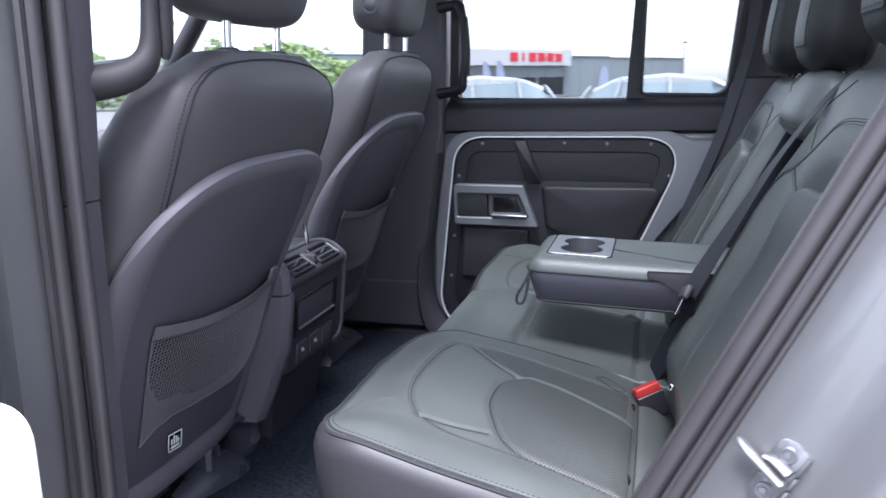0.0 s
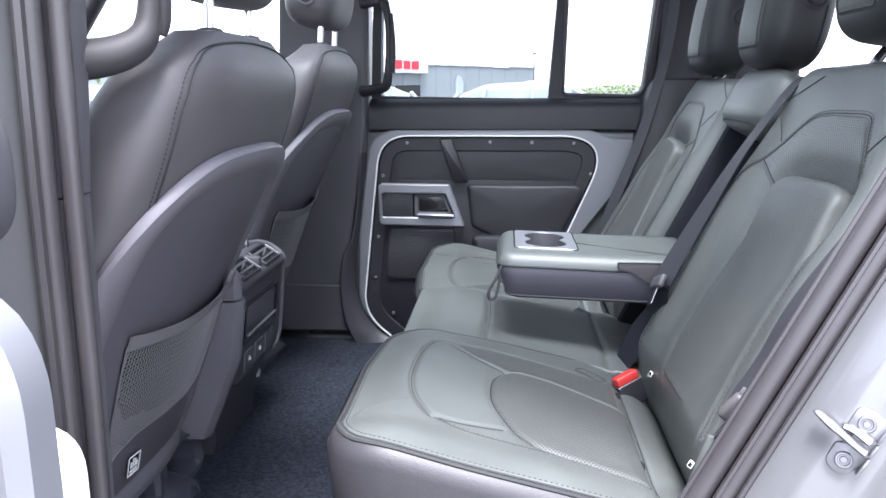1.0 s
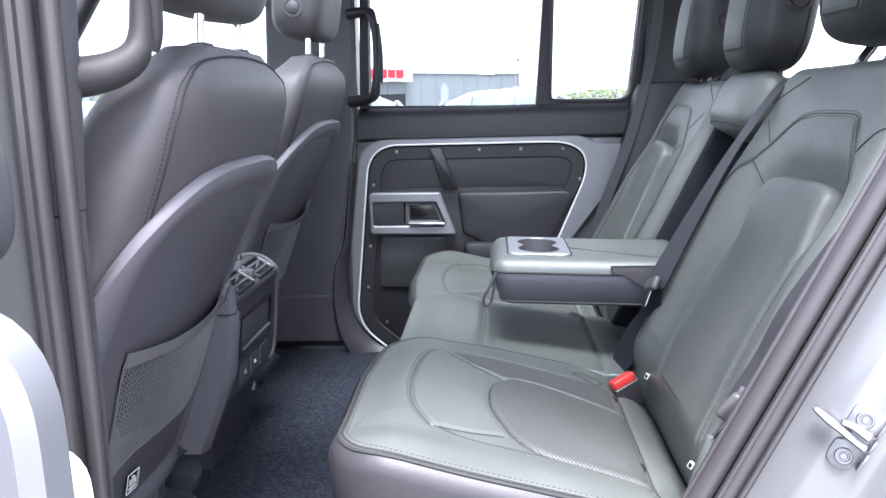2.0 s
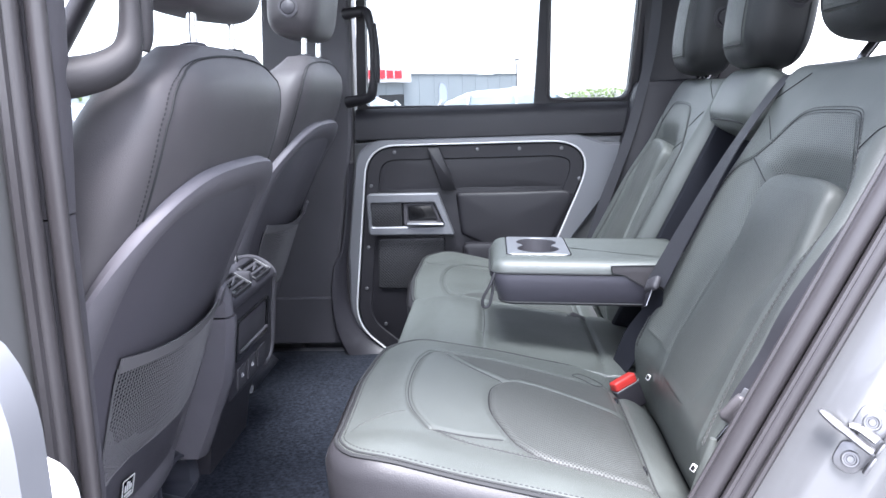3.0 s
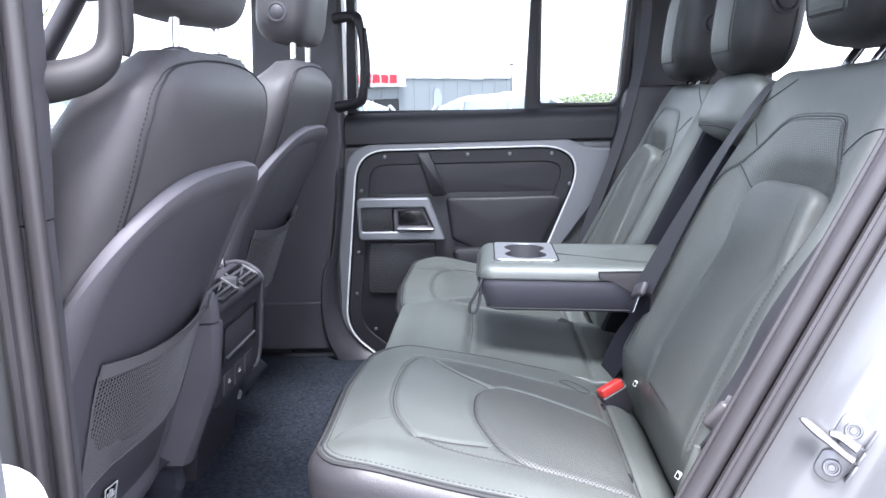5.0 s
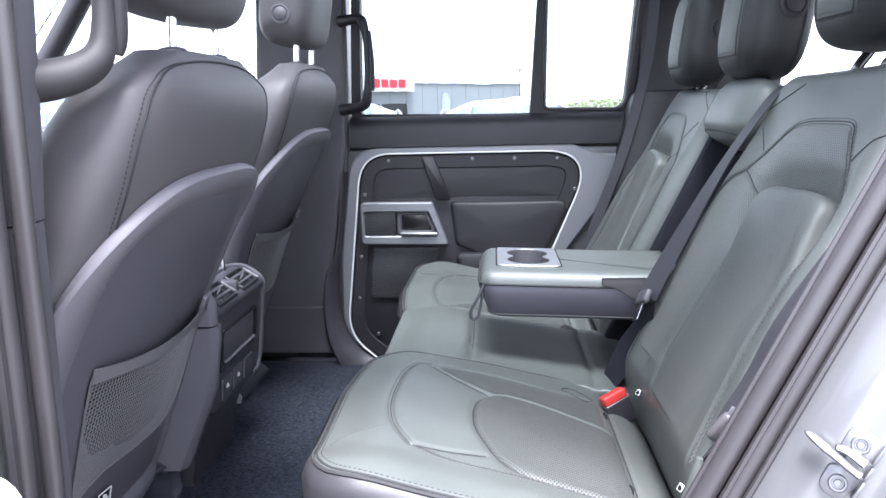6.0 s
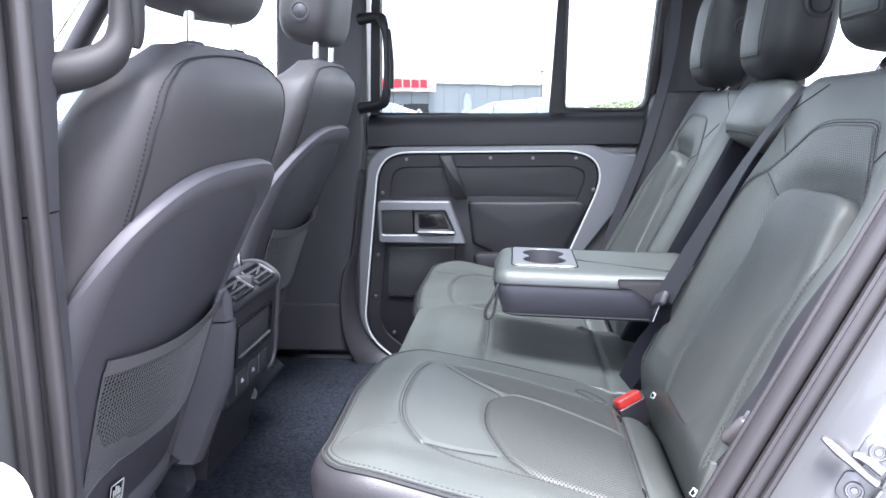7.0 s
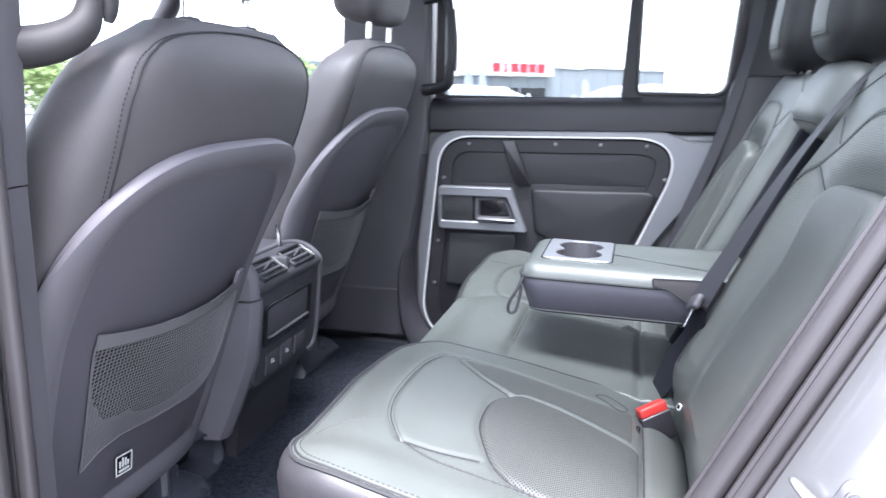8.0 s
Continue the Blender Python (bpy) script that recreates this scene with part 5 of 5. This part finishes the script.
piece("tongue_plate", moved(ring_plate(rpoly([(-0.010, -0.02, 0.004), (0.010, -0.02, 0.004), (0.010, 0.02, 0.002), (-0.010, 0.02, 0.002)]), rpoly([(-0.006, -0.014, 0.002), (0.006, -0.014, 0.002), (0.006, 0.010, 0.002), (-0.006, 0.010, 0.002)]), lambda u, v, h: (u, -h, v), 0.003, 0.001, 40), tongue), DARKCHROME, side_belt, "bright steel belt tongue")
piece("guide", tube([(0.560, 0.036, 1.198), (0.556, 0.036, 1.17), (0.549, 0.037, 1.14), (0.541, 0.04, 1.10)], [0.004, 0.009, 0.010, 0.010], 10, 20), LEATHER, side_belt, "leather sleeve fold")
piece("belt_tag", moved(rbox((0.007, 0.001, 0.012), 0.0004), Matrix.Translation((0.594, 0.036, 1.256)) @ Matrix.Rotation(radians(28), 4, "Y")), TRIM, side_belt, "tiny pale tag")
far_belt = thing("far_seat_belt", "dark webbing belt running down the far rear pillar", "seat belt")
piece("webbing", ribbon([(0.775, 1.42, 1.95), (0.76, 1.41, 1.75), (0.70, 1.395, 1.50), (0.62, 1.39, 1.28), (0.57, 1.39, 1.12)], 0.030, [(-0.5, -0.85, 0.1)] * 5), WEB, far_belt)


tn_ = Vector((-0.62, -0.72, 0.3))
tn_ = (tn_ - EV * tn_.dot(EV)).normalized()
ta = EV.cross(tn_).normalized()


def isofix(u, v, label):
    t = thing("anchor_tag", label, "tag", "anchor tags")
    def pl(a, b, h):
        return near_back.at(u, v, 0.006) + ta * a + EV * b + tn_ * h
    base = piece("tag", plate(rpoly([(-0.0036, -0.005, 0.0015), (0.0036, -0.005, 0.0015), (0.0036, 0.005, 0.0015), (-0.0036, 0.005, 0.0015)]), pl, 0.002, 0.0006), WHITE, t)
    piece("symbol", plate(np.array([(-0.0026, -0.0034), (0.0022, -0.0034), (0.0026, 0.0012), (-0.0004, 0.0036), (-0.0026, 0.0034)]), lambda a, b, h: pl(a, b, h + 0.002), 0.0006, 0.0002), GLOSS, base)


isofix(0.432, -0.004, "small white child seat anchor tag on leather")
isofix(0.092, -0.002, "small white child seat anchor tag on leather")
for u in (0.40, 0.155):
    a = thing("anchor_slot", "black oval child seat anchor slot in the crease", "anchor slot", "anchor slots")
    piece("bezel", tube([on_back(u + 0.014 * math.cos(t), -0.066 + 0.009 * math.sin(t), 0.035) for t in np.linspace(0, 2 * math.pi, 16, endpoint=False)], 0.004, 6, closed=True), GLOSS, a)
    piece("loop", tube([on_back(u - 0.012, -0.066, 0.03), on_back(u + 0.012, -0.066, 0.03)], 0.003, 6), STEEL, a)


# ---- striker on the near jamb ----
stk = thing("door_striker", "bright steel door striker bolted to the painted jamb", "door striker")
SX = Vector((0.6405, -0.1455, 1.284))
e1 = Vector((0.018, 0.002, 0.035)).normalized()
nrm = Vector((-0.62, -0.74, 0.27)).normalized()
nrm = (nrm - e1 * nrm.dot(e1)).normalized()
e2 = e1.cross(nrm)


pn = Vector((-0.365, -0.913, 0.178))
pn = (pn - e1 * pn.dot(e1)).normalized()
p2 = e1.cross(pn)


def on_plate(u, v, h):
    """Lying on the jamb: u across, v up, h off the paint."""
    return SX + p2 * u + e1 * v + pn * (h + 0.003)


def on_jamb(u, v, h):
    return SX + e2 * u + e1 * v + nrm * (h + 0.004)


piece("base_plate", plate(rpoly([(-0.0135, -0.033, 0.012), (0.008, -0.0345, 0.011), (0.0165, -0.012, 0.004), (0.0165, 0.030, 0.006), (0.002, 0.0345, 0.012), (-0.0135, 0.032, 0.012), (-0.0135, 0.010, 0.006), (-0.005, 0.004, 0.004), (-0.005, -0.004, 0.004), (-0.0135, -0.009, 0.006)]), on_plate, 0.0035, 0.0012), STEEL, stk)
for v0, v1 in ((-0.026, -0.007), (-0.005, 0.008), (0.010, 0.030)):
    v_, f_ = rbox((0.003, v1 - v0, 0.011), 0.0012, 2)
    piece("bent_flange", ([on_plate(0.0165 + a - 0.15 * max(0, -b), (v0 + v1) / 2 + b, 0.0055 + h) for a, b, h in v_], f_), STEEL, stk)
for v in (-0.02, 0.02):
    piece("bolt", lathe([(0.0082, 0.0), (0.0082, 0.002), (0.0072, 0.003), (0.0058, 0.003), (0.005, 0.0015), (0.0038, 0.0015), (0.003, 0.0028), (0.0, 0.0028)], lambda a, b, h, v=v: on_plate(a, v + b, h + 0.0035), 18), STEEL, stk, "torx-head steel bolt")
piece("loop", tube([on_jamb(0.016, -0.003, 0.010), on_jamb(0.004, -0.001, 0.0125), on_jamb(-0.010, 0.002, 0.016), on_jamb(-0.018, 0.0035, 0.0175), on_jamb(-0.028, 0.0055, 0.018), on_jamb(-0.035, 0.007, 0.017), on_jamb(-0.038, 0.0075, 0.0165)], [0.0056, 0.0054, 0.0054, 0.0062, 0.0054, 0.0048, 0.003], 12, 36, flat=0.62), STEEL, stk, "bright steel latch loop")
piece("web", tube([on_jamb(0.014, 0.008, 0.004), on_jamb(-0.002, 0.010, 0.006), on_jamb(-0.012, 0.008, 0.011)], [0.008, 0.007, 0.004], 10, 16, flat=0.5), STEEL, stk)

# ---- opened near rear door ----
od = thing("open_rear_door", "opened silver rear door with dark trim and mesh", "car door")
HG = Matrix.Translation((-0.225, -0.20, 0)) @ Matrix.Rotation(radians(-77), 4, "Z")


def leaf(u, v, h):
    """u from the hinge outwards, v up, h towards the doorway's inner side."""
    return HG @ Vector((u, h, v))


piece("door_skin", plate(rpoly([(0.0, 0.78, 0.05), (0.62, 0.78, 0.1), (0.9, 1.45, 0.1), (0.9, 1.56, 0.02), (0.0, 1.56, 0.02)]), leaf, 0.05, 0.012), PAINT, od, "silver painted door metal")
piece("trim_card", plate(rpoly([(0.14, 0.82, 0.08), (0.6, 0.82, 0.1), (0.82, 1.45, 0.1), (0.14, 1.45, 0.08)]), lambda u, v, h: leaf(u, v, h + 0.05), 0.03, 0.01), PLASTIC, od, "dark plastic trim card")
piece("door_window_frame", ring_plate(rpoly([(0.02, 1.56, 0.01), (0.9, 1.56, 0.01), (0.9, 1.98, 0.04), (0.05, 1.98, 0.04)]), rpoly([(0.07, 1.60, 0.02), (0.85, 1.60, 0.02), (0.85, 1.93, 0.03), (0.10, 1.93, 0.03)]), lambda u, v, h: leaf(u, v, h + 0.01), 0.03, 0.006, 80), PLASTIC, od)
# approximate white shape for an unidentified part of the opened door
bulk = piece("corner_boss", plate(rpoly([(-0.15, 0.93, 0.04), (-0.032, 0.93, 0.02), (-0.030, 1.352, 0.04), (-0.17, 1.352, 0.03)]), lambda u, v, h: (u + 0.012, -0.315 - h, v + 0.003), 0.034, 0.012), BOSS, od, "rounded white block")
piece("boss_mesh", plate(rpoly([(-0.115, 0.95, 0.01), (-0.040, 0.95, 0.01), (-0.036, 1.295, 0.02), (-0.115, 1.255, 0.01)]), lambda u, v, h: (u + 0.008, -0.348 - h, v - 0.01), 0.004, 0.001), MESH, od, "black perforated mesh")
piece("handle_surround", ring_plate(rpoly([(-0.10, 1.10, 0.02), (0.058, 1.10, 0.02), (0.060, 1.525, 0.065), (-0.10, 1.525, 0.03)]), rpoly([(-0.08, 1.13, 0.02), (0.030, 1.13, 0.02), (0.032, 1.492, 0.045), (-0.08, 1.492, 0.02)]), lambda u, v, h: (u + 0.027, -0.504 - h, v), 0.03, 0.008, 100), TRIM, od, "satin silver handle surround")
piece("surround_well", plate(rpoly([(-0.085, 1.125, 0.02), (0.034, 1.125, 0.02), (0.036, 1.496, 0.045), (-0.085, 1.496, 0.02)]), lambda u, v, h: (u + 0.027, -0.506 - h, v), 0.006, 0.002), PLASTIC, od)
piece("pull_grip", moved(superbox(0.045, 0.04, 0.062, 3.0, 20), Matrix.Translation((-0.124, -0.29, 1.548))), PLASTIC, od, "dark grip pad")


# ---- outside: ground, showroom, parked cars, trees ----
ground = tagged(mesh_object("ground", [(-900, -900, 0), (900, -900, 0), (900, 900, 0), (-900, 900, 0)], [(0, 1, 2, 3)], ASPHALT), "grey asphalt forecourt", "ground", kind="structure")
hall = thing("showroom", "low grey showroom with a white sign band", "building", at=(4.0, 110, 0))
hall.rotation_euler = (0, 0, math.atan2(-0.821, -0.571))


def wall_block(u0, u1, z0, z1, out=0.0, deep=0.2, r=0.03):
    """On the showroom's front: u along it from its far corner, out towards the forecourt."""
    return block((u0, -deep, z0), (u1, out, z1), r, 1)


hall_wall = piece("wall", wall_block(0, 70, 0, 4.45, 0.0, 24), CLADDING, hall, "grey metal cladding wall")
piece("parapet", wall_block(-0.1, 70.1, 4.45, 4.6, 0.12, 24.1), CLADDING, hall)
for k in range(24):
    piece("cladding_joint", wall_block(1.4 + 2.9 * k, 1.48 + 2.9 * k, 0.1, 4.4, 0.05, 0.02, 0.0), CLADDING, hall_wall)
for u in (24.6, 29.2):
    piece("shop_window", wall_block(u, u + 4.2, 0.3, 2.25, 0.06), DARKGLASS, hall, "dark shop window")
sign = piece("sign_band", wall_block(24.2, 46, 3.5, 5.2, 0.9), SIGNWHITE, hall, "white sign band with red bars")
for k in range(6):
    a = 25.9 + k * 1.43
    w = 0.35 if k == 4 else 1.15
    piece("letter_bar", wall_block(a + (0.4 if k == 4 else 0), a + (0.4 if k == 4 else 0) + w, 3.95, 4.87, 1.0, -0.88), SIGNRED, sign)


def parked_car(x, y, turn, mat, label, k=1.0):
    c = thing("parked_car", label, "car", "parked cars", at=(x, y, 0))
    c.rotation_euler = (0, 0, radians(turn))
    c.scale = (k, k, k)
    prof = rpoly([(-2.15, 0.42, 0.05), (-2.22, 0.72, 0.2), (-2.02, 1.0, 0.25), (-1.15, 1.1, 0.3), (1.95, 1.14, 0.2), (2.2, 0.95, 0.2), (2.2, 0.5, 0.1), (2.05, 0.40, 0.05)], 6)
    rows = []
    for w, s, dz in ((-0.80, 0.93, -0.10), (-0.87, 0.965, -0.05), (-0.90, 0.985, -0.015), (-0.86, 1, 0), (0.86, 1, 0), (0.90, 0.985, -0.015), (0.87, 0.965, -0.05), (0.80, 0.93, -0.10)):
        rows.append([(px * s, w, pz + (dz if pz > 0.9 else 0)) for px, pz in prof])
    piece("body", rings(rows), mat, c)
    cab = rpoly([(-1.2, 1.04, 0.02), (-0.35, 1.57, 0.5), (0.4, 1.66, 0.6), (1.25, 1.6, 0.6), (1.95, 1.2, 0.4), (2.0, 1.04, 0.02)], 8)
    piece("glasshouse", rings([[(px * k, w * (1 - 0.16 * max(0, pz - 1.05)), pz * kz) for px, pz in cab] for w, k, kz in ((-0.80, 0.96, 0.99), (-0.79, 0.985, 1.0), (0.79, 0.985, 1.0), (0.80, 0.96, 0.99))]), CARGLASS, c, "windows coloured pale like reflected sky")
    arc = rpoly([(-0.42, 1.50, 0.01), (-0.25, 1.61, 0.2), (0.4, 1.69, 0.6), (1.2, 1.63, 0.5), (1.62, 1.46, 0.02), (1.55, 1.42, 0.02), (0.4, 1.6, 0.5), (-0.2, 1.54, 0.1)], 8)
    piece("roof", rings([[(px, w, pz - dz) for px, pz in arc] for w, dz in ((-0.735, 0.05), (-0.70, 0.015), (-0.6, 0.0), (0.6, 0.0), (0.70, 0.015), (0.735, 0.05))]), mat, c)
    for sg in (-1, 1):
        for line in ([(-1.12, 1.09), (-0.28, 1.56)], [(0.35, 1.1), (0.38, 1.62)], [(1.25, 1.1), (1.15, 1.62)], [(1.95, 1.1), (1.62, 1.5)]):
            piece("roof_post", tube([(px, sg * (0.83 - 0.1 * (pz - 1.05)), pz) for px, pz in line], 0.028, 6), mat, c)
        for px in (-1.35, 1.35):
            wh = piece("wheel", lathe([(0.33, -0.1), (0.345, -0.05), (0.345, 0.05), (0.33, 0.1)], lambda u, v, h, px=px, sg=sg: (px + u, sg * 0.83 + h, 0.345 + v), 20), RUBBER, c)
            piece("rim", lathe([(0.2, -0.108), (0.21, 0), (0.2, 0.108)], lambda u, v, h, px=px, sg=sg: (px + u, sg * 0.83 + h, 0.345 + v), 16), STEEL, wh)
    return c


parked_car(-3.3, 14.0, 8, CAR_SILVER, "silver parked hatchback with sky-pale windows", 1.06)
parked_car(1.2, 13.2, 174, CAR_SILVER, "pale parked estate car with sky-pale windows", 1.04)
parked_car(-10.0, 16.0, 10, CAR_BLUE, "pale blue parked car on the forecourt", 1.05)
parked_car(9.5, 15.0, 176, CAR_BLUE, "pale blue parked car beside others", 1.05)
parked_car(-6.5, 30.0, 90, CAR_SILVER, "silver parked car in the second row", 1.05)
parked_car(2.0, 34.0, 90, CAR_BLUE, "pale blue parked car in the second row", 1.05)
parked_car(-9.0, -1.5, 95, CAR_SILVER, "silver car parked ahead on the forecourt", 1.0)
parked_car(5.2, 0.6, 88, CAR_BLUE, "pale blue car parked behind", 1.0)


def feather_flag(x, y, h):
    f = thing("feather_flag", "pale blue feather flag on a thin pole", "flag", "feather flags", at=(x, y, 0))
    piece("pole", tube([(0, 0, 0), (0, 0, h * 0.8), (0.25, 0, h)], 0.03, 6, 12), STEEL, f)
    piece("cloth", plate(np.array([(0.03, h * 0.35), (0.75, h * 0.42), (0.85, h * 0.7), (0.65, h * 0.92), (0.27, h), (0.05, h * 0.82)]), lambda u, v, hh: (u, hh + 0.06 * math.sin(v * 3), v), 0.02, 0.004), FLAG, f)


for px in (-16.4, -15.0):
    feather_flag(px, 75, 3.9)
feather_flag(-4.9, 75, 3.1)
lamp = thing("lamp_post", "tall thin grey lamp post beside the showroom", "lamp post")
piece("pole", tube([(3.75, 106, 0), (3.75, 106, 6.35)], [0.12, 0.07], 8), STEEL, lamp)
piece("head", block((3.75 - 0.15, 105.6, 6.35), (3.75 + 0.4, 106.2, 6.35 + 0.22), 0.05), STEEL, lamp)


def tree(x, y, h, seed):
    rnd = random.Random(seed)
    t = thing("tree", "green leafy tree at the edge of the forecourt", "tree", "edge trees", at=(x, y, 0))
    limbs = [tube([(0, 0, 0), (0.1, 0, h * 0.3), (0, 0.1, h * 0.75)], [h * 0.03, h * 0.022, h * 0.008], 7, 10)]
    for k in range(6):
        a, z = rnd.uniform(0, 6.28), h * rnd.uniform(0.25, 0.6)
        limbs.append(tube([(0, 0, z), (math.cos(a) * h * 0.15, math.sin(a) * h * 0.15, z + h * 0.12), (math.cos(a) * h * 0.28, math.sin(a) * h * 0.28, z + h * 0.2)], [h * 0.012, h * 0.008, h * 0.003], 5, 8))
    piece("trunk", join(*limbs), BARK, t)
    verts, faces = [], []
    lobes = [(rnd.gauss(0, h * 0.2), rnd.gauss(0, h * 0.2), h * rnd.uniform(0.35, 0.85), h * rnd.uniform(0.1, 0.2)) for k in range(16)]
    for k in range(1500):
        cx, cy, cz, r = rnd.choice(lobes)
        d = Vector((rnd.gauss(0, 1), rnd.gauss(0, 1), rnd.gauss(0, 1))).normalized() * r * rnd.uniform(0.6, 1.05)
        p = Vector((cx, cy, cz)) + d
        s = h * rnd.uniform(0.014, 0.03)
        a = Vector((rnd.gauss(0, 1), rnd.gauss(0, 1), rnd.gauss(0, 1))).normalized()
        b = a.orthogonal().normalized() * s
        a = a * s
        o = len(verts)
        verts += [p - a, p + b * 0.6, p + a, p - b * 0.6]
        faces.append((o, o + 1, o + 2, o + 3))
    piece("crown", (verts, faces), LEAF, t, smooth=False)
    return t


kinds = [tree(-60, 70, 6.0, 1), tree(-66, 75, 7.0, 2), tree(-52, 78, 5.2, 3)]
rnd = random.Random(5)
for k in range(34):
    ang = radians(rnd.uniform(18, 82))
    dist = rnd.uniform(80, 100)
    src = kinds[k % 3]
    copy_thing(src, Matrix.Translation((-dist * math.sin(ang), dist * math.cos(ang), 0)) @ Matrix.Rotation(rnd.uniform(0, 6), 4, "Z") @ Matrix.Diagonal((rnd.uniform(0.8, 1.1),) * 3).to_4x4())


rnd = random.Random(11)
hv, hf = [], []
for k in range(20000):
    ang = radians(rnd.uniform(15, 58) if k % 4 else rnd.uniform(58, 100))
    dist = rnd.uniform(66, 74)
    if k % 9 == 0:
        ang, dist = radians(rnd.uniform(-24, -2)), rnd.uniform(120, 128)
    top = 4.3 + 0.7 * math.sin(ang * 17) + 0.7 * math.sin(ang * 41 + 1)
    if ang < 0:
        top *= 0.5
    p = Vector((-dist * math.sin(ang), dist * math.cos(ang), top * rnd.random() ** 0.6))
    size = rnd.uniform(0.12, 0.3)
    a = Vector((rnd.gauss(0, 1), rnd.gauss(0, 1), rnd.gauss(0, 1))).normalized()
    b = a.orthogonal().normalized() * size * 0.7
    a = a * size
    o = len(hv)
    hv += [p - a, p + b, p + a, p - b]
    hf.append((o, o + 1, o + 2, o + 3))
tagged(mesh_object("hedge", hv, hf, LEAF, False), "long green leafy hedge round the forecourt", "hedge", kind="stuff")
